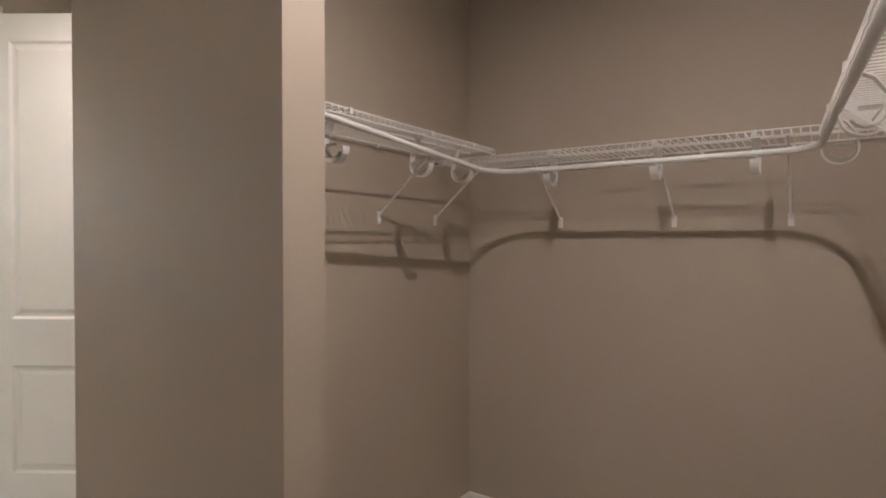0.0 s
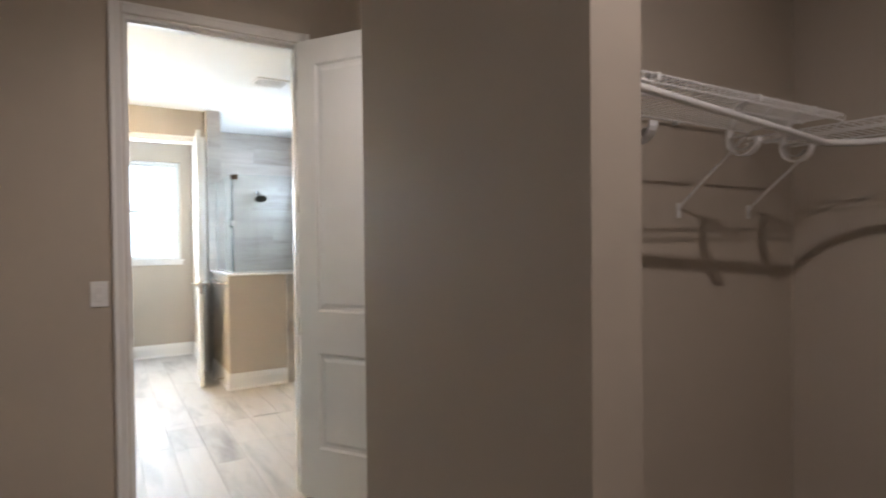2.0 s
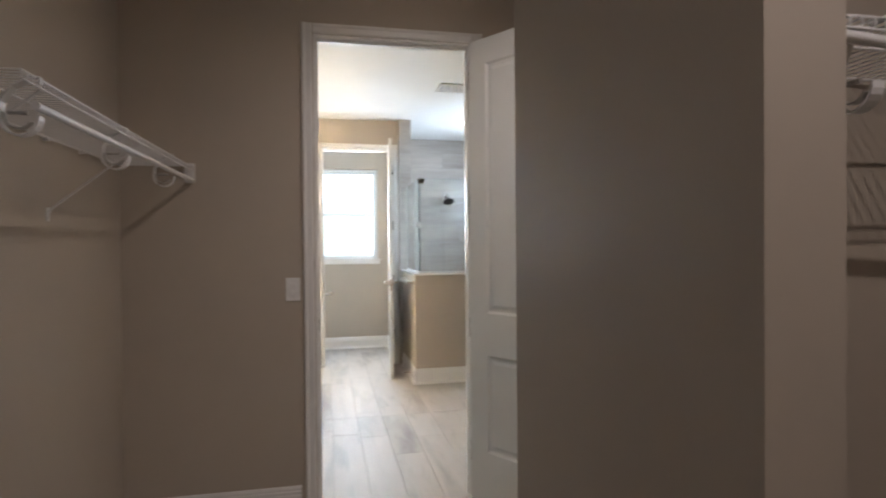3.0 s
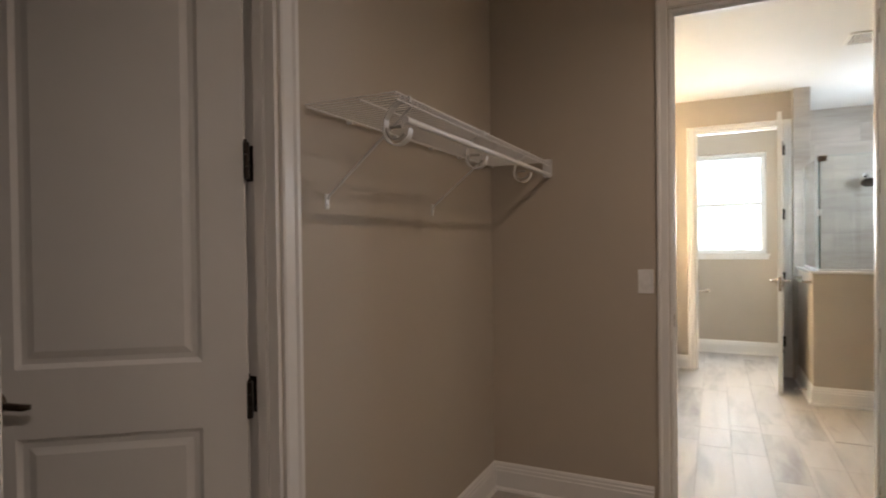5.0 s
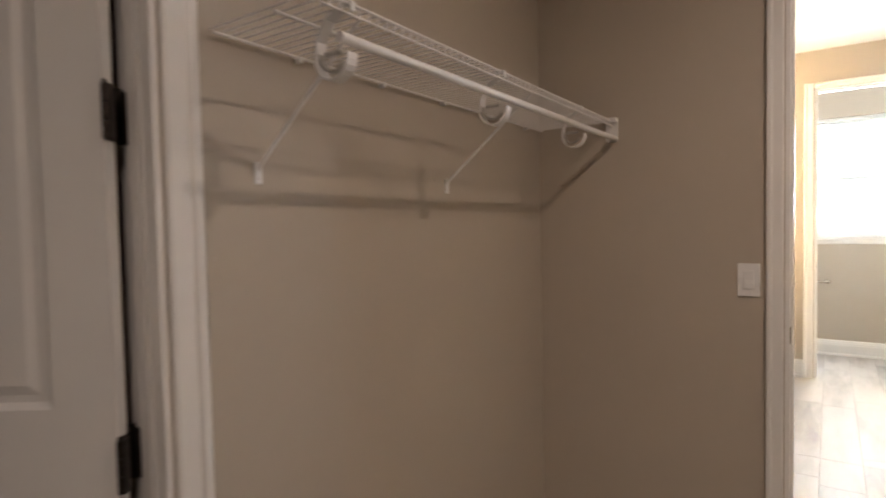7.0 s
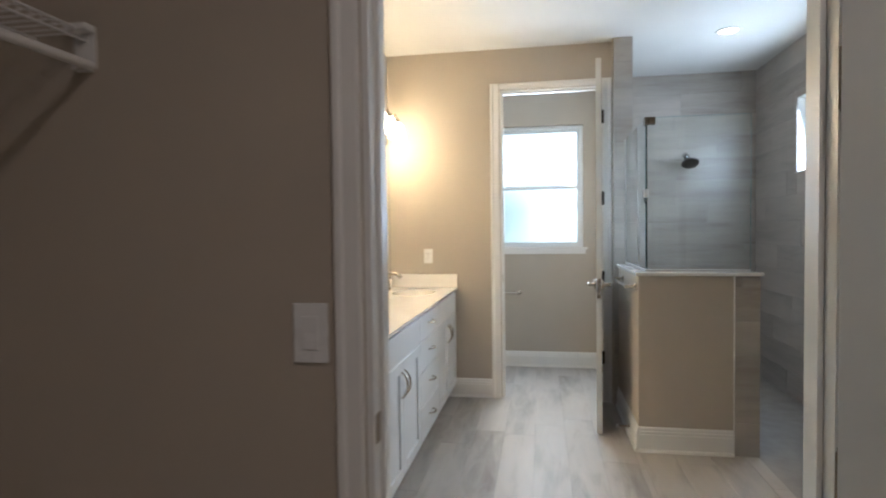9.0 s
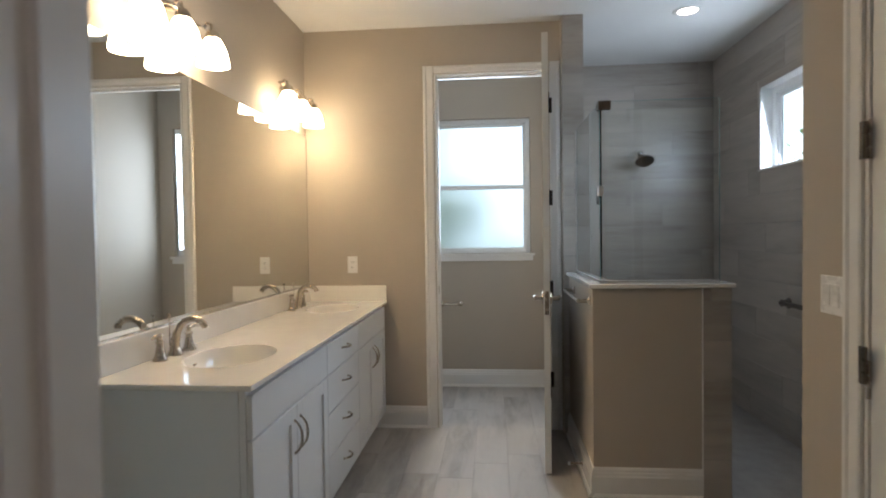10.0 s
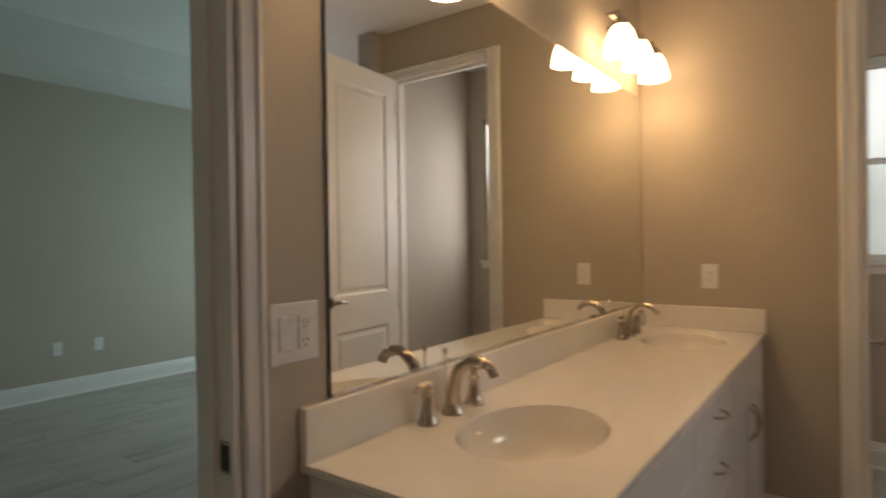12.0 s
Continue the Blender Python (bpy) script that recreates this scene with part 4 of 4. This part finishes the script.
def hung_window():
    y0, y1, z0, z1 = WW
    root = thing("window_1", "white vinyl double-hung window with frosted panes", "window", kind="structure")
    xo, xi = XF - 0.115, XF - 0.055
    bm = bmesh.new()
    for lo, hi in (((y0, z0), (y0 + 0.035, z1)), ((y1 - 0.035, z0), (y1, z1)), ((y0 + 0.035, z0), (y1 - 0.035, z0 + 0.024)), ((y0 + 0.035, z1 - 0.035), (y1 - 0.035, z1))):
        box(bm, (xo - 0.01, lo[0], lo[1]), (xi + 0.012, hi[0], hi[1]), 0.003)
    part("window_frame", bm, VINYL, root)
    zm = (z0 + z1) / 2 - 0.01
    for nm, a, b, x in (("upper_sash", zm - 0.004, z1 - 0.032, xo + 0.010), ("lower_sash", z0 + 0.020, zm + 0.014, xo + 0.036)):
        bm = bmesh.new()
        f = 0.028
        for lo, hi in (((y0 + 0.03, a), (y0 + 0.03 + f, b)), ((y1 - 0.03 - f, a), (y1 - 0.03, b)), ((y0 + 0.03 + f, a), (y1 - 0.03 - f, a + f)), ((y0 + 0.03 + f, b - f), (y1 - 0.03 - f, b))):
            box(bm, (x, lo[0], lo[1]), (x + 0.024, hi[0], hi[1]), 0.003)
        sash = part(nm, bm, VINYL, root)
        bm = bmesh.new()
        box(bm, (x + 0.009, y0 + 0.03 + f - 0.004, a + f - 0.004), (x + 0.014, y1 - 0.03 - f + 0.004, b - f + 0.004))
        pane = part("pane", bm, FROST, sash, "frosted pane")
        pane.visible_shadow = False
    for y in (y0 + 0.25, y1 - 0.25):
        bm = bmesh.new()
        box(bm, (xo + 0.050, y - 0.022, zm + 0.014), (xo + 0.068, y + 0.022, zm + 0.024), 0.003)
        part("sash_lock", bm, VINYL, root)
    bm = bmesh.new()
    box(bm, (xi, y0 - 0.035, z0 - 0.022), (XF + 0.030, y1 + 0.035, z0 - 0.001), 0.004)
    part("window_sill", bm, TRIM, root)
    bm = bmesh.new()
    box(bm, (XF, y0 - 0.020, z0 - 0.066), (XF + 0.014, y1 + 0.020, z0 - 0.023), 0.003)
    part("apron", bm, TRIM, root)


hung_window()


def fixed_window():
    x0, x1, z0, z1 = SW
    root = thing("window_2", "small white vinyl window high in the shower", "window", kind="structure")
    ya, yb = YSH + 0.075, YSH + 0.125
    bm = bmesh.new()
    f = 0.05
    for lo, hi in (((x0, z0), (x0 + f, z1)), ((x1 - f, z0), (x1, z1)), ((x0 + f, z0), (x1 - f, z0 + f * 0.5)), ((x0 + f, z1 - f), (x1 - f, z1))):
        box(bm, (lo[0], ya, lo[1]), (hi[0], yb, hi[1]), 0.003)
    f2 = 0.03
    for lo, hi in (((x0 + f, z0 + 0.02), (x0 + f + f2, z1 - f)), ((x1 - f - f2, z0 + 0.02), (x1 - f, z1 - f)), ((x0 + f + f2, z1 - f - f2), (x1 - f - f2, z1 - f))):
        box(bm, (lo[0], ya + 0.018, lo[1]), (hi[0], yb - 0.01, hi[1]), 0.002)
    part("window_frame", bm, VINYL, root)
    bm = bmesh.new()
    box(bm, (x0 + f + f2 - 0.004, ya + 0.028, z0 + 0.02), (x1 - f - f2 + 0.004, ya + 0.032, z1 - f - f2 + 0.004))
    pane = part("pane", bm, GLASS, root)
    pane.visible_shadow = False
    bm = bmesh.new()
    box(bm, (x0 - 0.012, YSH - 0.016, z0 - 0.014), (x1 + 0.012, ya + 0.01, z0 + 0.002), 0.003)
    part("window_sill", bm, CULTURED, root)
    bm = bmesh.new()
    box(bm, (x0, YSH - 0.002, z0), (x0 + 0.006, ya, z1))
    box(bm, (x1 - 0.006, YSH - 0.002, z0), (x1, ya, z1))
    box(bm, (x0 + 0.006, YSH - 0.002, z1 - 0.006), (x1 - 0.006, ya, z1))
    part("reveal_lining", bm, VINYL, root)


fixed_window()

# ---- shower: knee wall, glass, fittings ----
PX0, PX1, PY0, PY1, PZ = -5.977, -5.862, 1.262, 1.932, 1.066
knee = solid("wall_shower_knee", [((PX0, PY0, 0), (PX1, 1.930, PZ)), ((-6.762, PY0, 0), (PX0, PY0 + 0.115, PZ))], PAINT, "low greige knee wall with a pale stone cap", "wall")
bm = bmesh.new()
box(bm, (PX0 - 0.022, PY0 - 0.018, PZ), (PX1 + 0.020, 1.958, PZ + 0.022), 0.004)
box(bm, (-6.762, PY0 - 0.018, PZ), (PX0 - 0.022, PY0 + 0.135, PZ + 0.022), 0.003)
part("stone_cap", bm, CULTURED, knee, "off-white stone cap")
bm = bmesh.new()
box(bm, (PX1, 1.798, 0.0), (PX1 + 0.011, 1.803, PZ), 0.0005)
part("edge_trim", bm, TRIM, knee)
baseboards("baseboard_knee_wall", [((PX1, PY0 - 0.002), (PX1, 1.797), (1, 0)), ((-6.762, PY0), (PX1 + 0.0152, PY0), (0, -1))], "white moulded baseboard round the knee wall")

GY, GX, GZ0, GZ1 = 1.318, -5.918, PZ + 0.026, 2.020
glass = thing("shower_glass", "frameless clear glass panels on the knee wall", "glass screen")
for lo, hi in (((GX - 0.005, GY - 0.005, GZ0), (GX + 0.005, 1.905, GZ1)), ((-6.745, GY - 0.005, GZ0), (GX - 0.007, GY + 0.005, GZ1))):
    bm = bmesh.new()
    box(bm, lo, hi, 0.001, 1)
    p = part("glass_panel", bm, GLASS, glass)
    p.visible_shadow = False
for lo, hi in (((GX - 0.0045, 1.9052, GZ0), (GX + 0.0045, 1.9072, GZ1)), ((GX - 0.0045, GY - 0.007, GZ0), (GX + 0.0045, GY - 0.0052, GZ1)), ((-6.744, GY - 0.004, GZ1 + 0.0002), (GX - 0.007, GY + 0.004, GZ1 + 0.0016)), ((GX - 0.004, GY, GZ1 + 0.0002), (GX + 0.004, 1.905, GZ1 + 0.0016))):
    bm = bmesh.new()
    box(bm, lo, hi)
    part("polished_edge", bm, GLASSEDGE, glass, "blue-green polished glass edge")
bm = bmesh.new()
box(bm, (GX - 0.010, GY - 0.010, PZ + 0.022), (GX + 0.010, 1.906, PZ + 0.036), 0.001)
box(bm, (-6.755, GY - 0.010, PZ + 0.022), (GX - 0.010, GY + 0.010, PZ + 0.036), 0.001)
part("bottom_channel", bm, ZINC, glass)
bm = bmesh.new()
box(bm, (-6.760, GY - 0.010, PZ + 0.036), (-6.745, GY + 0.010, GZ1), 0.001)
part("wall_channel", bm, ZINC, glass)
bm = bmesh.new()
box(bm, (GX - 0.050, GY - 0.012, GZ1 - 0.042), (GX + 0.012, GY + 0.012, GZ1 + 0.004), 0.002)
box(bm, (GX - 0.012, GY + 0.012, GZ1 - 0.042), (GX + 0.012, GY + 0.050, GZ1 + 0.004), 0.002)
part("corner_clamp", bm, DARKNICKEL, glass, "dark metal corner clamp")
bm = bmesh.new()
box(bm, (GX - 0.050, GY - 0.012, 1.54), (GX + 0.012, GY + 0.012, 1.59), 0.002)
part("corner_clamp", bm, ZINC, glass)

sh = thing("shower_fitting", "round dark shower head on a bent arm", "shower")
bm = bmesh.new()
hy, hx, hz = 2.020, XF + 0.012, 2.025
tube(bm, [(hx, hy, hz), (hx + 0.05, hy, hz + 0.005), (hx + 0.10, hy, hz - 0.012), (hx + 0.135, hy, hz - 0.045)], 0.0105, 10)
lathe(bm, [(0, 0), (0.030, 0), (0.030, 0.004), (0.020, 0.010), (0, 0.011)], Matrix.Translation((hx, hy, hz)) @ Matrix.Rotation(radians(90), 4, "Y"), 18)
part("shower_arm", bm, CHROME, sh, "", True)
bm = bmesh.new()
lathe(bm, [(0, 0.045), (0.016, 0.042), (0.020, 0.025), (0.040, 0.012), (0.072, 0.004), (0.076, -0.006), (0.070, -0.012), (0, -0.013)], Matrix.Translation((hx + 0.165, hy, hz - 0.085)) @ Matrix.Rotation(radians(-32), 4, "Y"), 26)
part("spray_head", bm, BRONZE, sh, "dark spray face", True)


def bar_fitting(name, a, b, out, stand, radius, metal, label, category, flange=0.024):
    """A rail between a and b held off the wall, with round posts."""
    root = thing(name, label, category)
    a, b, out = Vector(a), Vector(b), Vector(out)
    d = (b - a).normalized()
    bm = bmesh.new()
    tube(bm, [a + out * stand - d * 0.012, b + out * stand + d * 0.012], radius, 12)
    part("rail", bm, metal, root, "", True)
    q = out.to_track_quat("Z", "Y").to_matrix().to_4x4()
    for p in (a, b):
        bm = bmesh.new()
        lathe(bm, [(0, 0), (flange, 0), (flange, 0.005), (flange * 0.7, 0.011), (radius * 1.25, 0.016), (radius * 1.2, stand - 0.004), (radius * 1.5, stand + 0.004), (0, stand + 0.012)], Matrix.Translation(p) @ q, 18)
        part("post", bm, metal, root, "", True)
    return root


bar_fitting("towel_bar", (-6.50, PY0, 0.995), (-5.93, PY0, 0.995), (0, -1, 0), 0.062, 0.009, NICKEL, "brushed nickel towel bar on the knee wall", "towel bar")
bar_fitting("grab_bar", (-6.70, YSH - 0.010, 0.885), (-5.75, YSH - 0.010, 0.885), (0, -1, 0), 0.042, 0.016, STEEL, "steel grab bar on the shower tiles", "grab bar", 0.036)
bar_fitting("paper_holder", (XF, 0.300, 0.735), (XF, 0.465, 0.735), (1, 0, 0), 0.050, 0.008, NICKEL, "brushed nickel paper holder on the wall", "paper holder")

ds = thing("door_stop", "spring door stop on the baseboard", "door stop")
bm = bmesh.new()
tube(bm, [(-6.12, PY0 - 0.016, 0.062), (-6.12, PY0 - 0.085, 0.062)], 0.006, 8)
lathe(bm, [(0, 0), (0.014, 0), (0.012, 0.006), (0, 0.007)], Matrix.Translation((-6.12, PY0 - 0.016, 0.062)) @ Matrix.Rotation(radians(90), 4, "X"), 12)
part("spring", bm, NICKEL, ds, "", True)
bm = bmesh.new()
lathe(bm, [(0, 0), (0.010, 0), (0.010, 0.012), (0, 0.014)], Matrix.Translation((-6.12, PY0 - 0.085, 0.062)) @ Matrix.Rotation(radians(90), 4, "X"), 12)
part("rubber_tip", bm, PLASTIC, ds)

dl = thing("recessed_light", "round recessed ceiling light, lit, over the shower", "ceiling light", m=Matrix.Translation((-6.78, 2.04, H)))
bm = bmesh.new()
lathe(bm, [(0.062, -0.001), (0.066, -0.006), (0.088, -0.007), (0.094, -0.003), (0.094, 0.0)], n=32)
part("trim_ring", bm, CEIL, dl, "white trim ring", True)
bm = bmesh.new()
lathe(bm, [(0.0, -0.003), (0.030, -0.003), (0.064, -0.002)], n=28)
part("lens", bm, DOWNLENS, dl, "glowing lens")

vent = thing("ceiling_vent", "white square ceiling exhaust grille", "ceiling vent", m=Matrix.Translation((-5.38, 1.55, H)))
bm = bmesh.new()
for lo, hi in (((-0.14, -0.14), (0.14, -0.115)), ((-0.14, 0.115), (0.14, 0.14)), ((-0.14, -0.115), (-0.115, 0.115)), ((0.115, -0.115), (0.14, 0.115))):
    box(bm, (lo[0], lo[1], -0.012), (hi[0], hi[1], 0.0), 0.003)
part("frame", bm, CEIL, vent)
# near-black sheet behind the slats, coloured as the shade of the duct
bm = bmesh.new()
box(bm, (-0.115, -0.115, -0.002), (0.115, 0.115, 0.0))
part("shade_backing", bm, SLOT, vent)
sl = bmesh.new()
box(sl, (-0.114, -0.006, -0.010), (0.114, 0.006, -0.006), 0.001, 1)
me = mesh_of("slat", sl, CEIL)
for i in range(11):
    s = new("slat", me)
    s.parent = vent
    s.location = (0, -0.10 + 0.02 * i, 0)

for lx, ly, lz, power in CLOSET_LAMPS:
    cl = thing("ceiling_light", "plain closet lamp with a lit bulb under the ceiling", "ceiling light", group="closet lamps", m=Matrix.Translation((lx, ly, H)))
    d = lz - H
    bm = bmesh.new()
    lathe(bm, [(0, -0.028), (0.045, -0.026), (0.062, -0.016), (0.066, 0.0)], n=24)
    lathe(bm, [(0.0, 0.040), (0.014, 0.038), (0.022, 0.012), (0.022, 0.0), (0, 0.0)], Matrix.Translation((0, 0, d + 0.002)), 20)
    part("lamp_holder", bm, PLASTIC, cl, "", True)
    bm = bmesh.new()
    lathe(bm, [(0.0145, 0.001)] + [(0.014 * math.cos(radians(a)), -0.014 * math.sin(radians(a))) for a in (0, 18, 36, 54, 72, 88)], Matrix.Translation((0, 0, d)), 14)
    part("bulb", bm, BULB, cl, "lit bulb", True)

# ---- outside ----
bm = bmesh.new()
for a, b in (((-18, -16), (-18, 14)), ((-18, 14), (-2, 20))):
    bm.faces.new([bm.verts.new(p) for p in ((*a, 0.9), (*b, 0.9), (*b, 16), (*a, 16))])
tagged(part("backdrop", bm, HAZE), "bright hazy sky behind the garden", "sky", kind="structure")
ground = solid("ground", [((-300, -300, -0.75), (300, 300, -0.45))], LAWN, "green lawn round the house", "ground")


def tree(base, height, spread, leaves, label, size=1.0):
    root = thing("tree", label, "tree")
    base = Vector(base)
    bm = bmesh.new()
    tube(bm, [base, base + Vector((0.05, 0.03, height * 0.35)), base + Vector((-0.04, 0.08, height * 0.9))], [0.13, 0.09, 0.03], 9)
    tips = []
    for i in range(14):
        a, h = random.uniform(0, 6.28), random.uniform(0.25, 0.85) * height
        s = base + Vector((0, 0, h))
        e = s + Vector((math.cos(a), math.sin(a), random.uniform(0.1, 0.6))) * spread * random.uniform(0.5, 1.0)
        tube(bm, [s, (s + e) / 2 + Vector((0, 0, 0.1)), e], [0.04, 0.025, 0.008], 6)
        tips += [s.lerp(e, q) for q in (0.4, 0.6, 0.8, 1.0)]
    part("trunk", bm, BARK, root)
    verts, faces = [], []
    for i in range(leaves):
        p = random.choice(tips) + Vector([random.gauss(0, 0.20) for _ in range(3)])
        u = Vector([random.gauss(0, 1) for _ in range(3)]).normalized()
        v = u.orthogonal().normalized()
        w = u.cross(v)
        s = random.uniform(0.035, 0.075) * size
        k = len(verts)
        verts += [p - w * s * 1.5, p + v * s * 0.6 + u * 0.01, p + w * s * 1.5, p - v * s * 0.6 + u * 0.01]
        faces.append((k, k + 1, k + 2, k + 3))
    me = bpy.data.meshes.new("crown")
    me.from_pydata([tuple(q) for q in verts], [], faces)
    me.materials.append(LEAF)
    cr = new("crown", me)
    cr.parent = root
    cr["kind"] = "stuff"
    return root


tree((-11.0, 5.9, -0.45), 3.6, 1.5, 9000, "leafy green tree outside the shower window", 0.55)
tree((-12.8, 8.2, -0.45), 5.0, 2.0, 5000, "taller leafy tree behind the house", 0.7)
tree((-12.2, -0.35, -0.45), 4.4, 1.35, 2600, "leafy tree outside the frosted window")

# ---- floors and tiles, piece by piece ----
fl = solid("floor", [((XF - 0.15, YM - 0.115, -0.12), (0.92, YSH + 0.15, -0.004)), ((BW, BS - 0.12, -0.12), (BE, YM - 0.115, -0.004)), ((BE, -2.2, -0.12), (-0.35, YM - 0.115, -0.004))], SUBFLOOR, "grey-beige wood-look plank floor", "floor")
PW, PL = 0.198, 1.22


def plank_mesh(w, l):
    bm = bmesh.new()
    b = 0.0009
    lo, hi = [(0.0007, 0.0007), (l - 0.0007, w - 0.0007)]
    bot = [bm.verts.new((x, y, -0.004)) for x, y in ((lo[0], lo[1]), (hi[0], lo[1]), (hi[0], hi[1]), (lo[0], hi[1]))]
    mid = [bm.verts.new((x, y, -0.0008)) for x, y in ((lo[0], lo[1]), (hi[0], lo[1]), (hi[0], hi[1]), (lo[0], hi[1]))]
    top_ = [bm.verts.new((x, y, 0)) for x, y in ((lo[0] + b, lo[1] + b), (hi[0] - b, lo[1] + b), (hi[0] - b, hi[1] - b), (lo[0] + b, hi[1] - b))]
    for p, q in ((bot, mid), (mid, top_)):
        for k in range(4):
            bm.faces.new((p[k], p[(k + 1) % 4], q[(k + 1) % 4], q[k]))
    bm.faces.new(top_)
    return mesh_of("plank", bm, FLOORING)


plank_cache = {}


def lay(x0, x1, y0, y1, seed):
    rnd = random.Random(seed)
    y = y0
    while y < y1 - 0.01:
        w = round(min(PW, y1 - y), 3)
        x = x0 - rnd.uniform(0.05, 1.1)
        while x < x1 - 0.01:
            a, b = max(x, x0), min(x + PL, x1)
            l = round(b - a, 2)
            if l > 0.02:
                key = (w, l)
                if key not in plank_cache:
                    plank_cache[key] = plank_mesh(w, b - a)
                o = new("plank", plank_cache[key])
                o.parent = fl
                o.location = (a, y, 0)
            x += PL
        y += PW


lay(XF, -4.91, YM, 1.262, 1)
lay(-5.862, -4.91, 1.262, 1.935, 8)
lay(-4.91, XC, YM, YNB, 2)
lay(XC, 0.80, YS, AY, 3)
lay(BW, BE, BS, YM - 0.115, 4)
lay(BD[0], BD[1], YM - 0.115, YM, 5)
lay(SD[0], SD[1], YS - 0.115, YS, 6)
lay(-2.20, -0.45, -2.10, YS - 0.115, 7)

tile_cache = {}


def tile_mesh(l, h, mat):
    key = (round(l, 3), round(h, 3), mat.name)
    if key not in tile_cache:
        bm = bmesh.new()
        e, d, b = 0.0012, 0.009, 0.0015
        q0 = [(e, e), (l - e, e), (l - e, h - e), (e, h - e)]
        q1 = [(e + b, e + b), (l - e - b, e + b), (l - e - b, h - e - b), (e + b, h - e - b)]
        back = [bm.verts.new((x, 0, z)) for x, z in q0]
        midv = [bm.verts.new((x, d - b, z)) for x, z in q0]
        front = [bm.verts.new((x, d, z)) for x, z in q1]
        for p, q in ((back, midv), (midv, front)):
            for k in range(4):
                bm.faces.new((p[k], p[(k + 1) % 4], q[(k + 1) % 4], q[k]))
        bm.faces.new(front)
        tile_cache[key] = mesh_of("tile", bm, mat)
    return tile_cache[key]


def tiled(parent, m, length, height, tl, th, mat, hole=None, seed=0):
    """Tiles on local x-z, standing out towards local +y; hole: (x0, x1, z0, z1)."""
    rnd = random.Random(seed)
    bm = bmesh.new()
    rects = [(0, length, 0, height)] if hole is None else [(0, hole[0], 0, height), (hole[1], length, 0, height), (hole[0], hole[1], 0, hole[2]), (hole[0], hole[1], hole[3], height)]
    for a, b, c0, c1 in rects:
        box(bm, (a, 0, c0), (b, 0.0072, c1))
    gr = part("grout_bed", bm, GROUT, parent)
    gr.matrix_world = m

    def put(a, b, c0, c1):
        if b - a > 0.006 and c1 - c0 > 0.006:
            o = new("tile", tile_mesh(b - a, c1 - c0, mat))
            o.parent = parent
            o.matrix_world = m @ Matrix.Translation((a, 0, c0))
    z, row = 0.0, 0
    while z < height - 0.005:
        z1 = min(z + th, height)
        x = -((row * 0.37 + rnd.uniform(0, 0.1)) % 1.0) * tl
        while x < length - 0.005:
            a, b = max(0, x), min(length, x + tl)
            if hole is None or z1 <= hole[2] + 1e-4 or z >= hole[3] - 1e-4 or b <= hole[0] or a >= hole[1]:
                put(a, b, z, z1)
            else:
                put(a, min(b, hole[0]), z, z1)
                put(max(a, hole[1]), b, z, z1)
                ca, cb = max(a, hole[0]), min(b, hole[1])
                put(ca, cb, z, min(z1, hole[2]))
                put(ca, cb, max(z, hole[3]), z1)
            x += tl
        z, row = z1, row + 1


named = bpy.data.objects
TL, TH = 1.20, 0.2
tiled(named["wall_west"], pose(XF, YSH, 0, 0, 0, -90), YSH - 1.357, H, TL, TH, TILE, None, 11)
tiled(named["wall_shower_north"], pose(-4.91, YSH, 0, 0, 0, 180), XF * -1 - 4.91, H, TL, TH, TILE, (-4.91 - SW[1], -4.91 - SW[0], SW[2], SW[3]), 12)
tiled(named["wall_shower_east"], pose(-4.91, YNB + 0.115, 0, 0, 0, 90), YSH - YNB - 0.115, H, TL, TH, TILE, None, 13)
tiled(named["wall_shower_south"], pose(XF, 1.357, 0), -6.762 - XF, H, TL, TH, TILE, None, 14)
tiled(named["wall_shower_south"], pose(-6.762, 1.366, 0, 0, 0, -90), 0.136, H, TL, TH, TILE, None, 15)
tiled(knee, pose(PX1, 1.941, 0, 0, 0, -90), 0.138, PZ, TL, TH, TILE, None, 16)
tiled(knee, pose(PX0, 1.930, 0), PX1 - PX0, PZ, TL, TH, TILE, None, 17)
tiled(knee, pose(PX0, PY0 + 0.115, 0, 0, 0, 90), 1.930 - PY0 - 0.115, PZ, TL, TH, TILE, None, 18)
tiled(knee, pose(-6.762, PY0 + 0.115, 0), PX0 + 6.762, PZ, TL, TH, TILE, None, 19)
# shower floor: same boards, cut smaller
tiled(fl, pose(XF + 0.009, 2.63, -0.0075, -90, 0, 0), PX0 - XF - 0.02, 2.63 - 1.387, 0.6, 0.15, SHFLOOR, None, 20)
tiled(fl, pose(PX0 - 0.011, 2.63, -0.0075, -90, 0, 0), -4.92 - PX0, 2.63 - 1.936, 0.6, 0.15, SHFLOOR, None, 21)
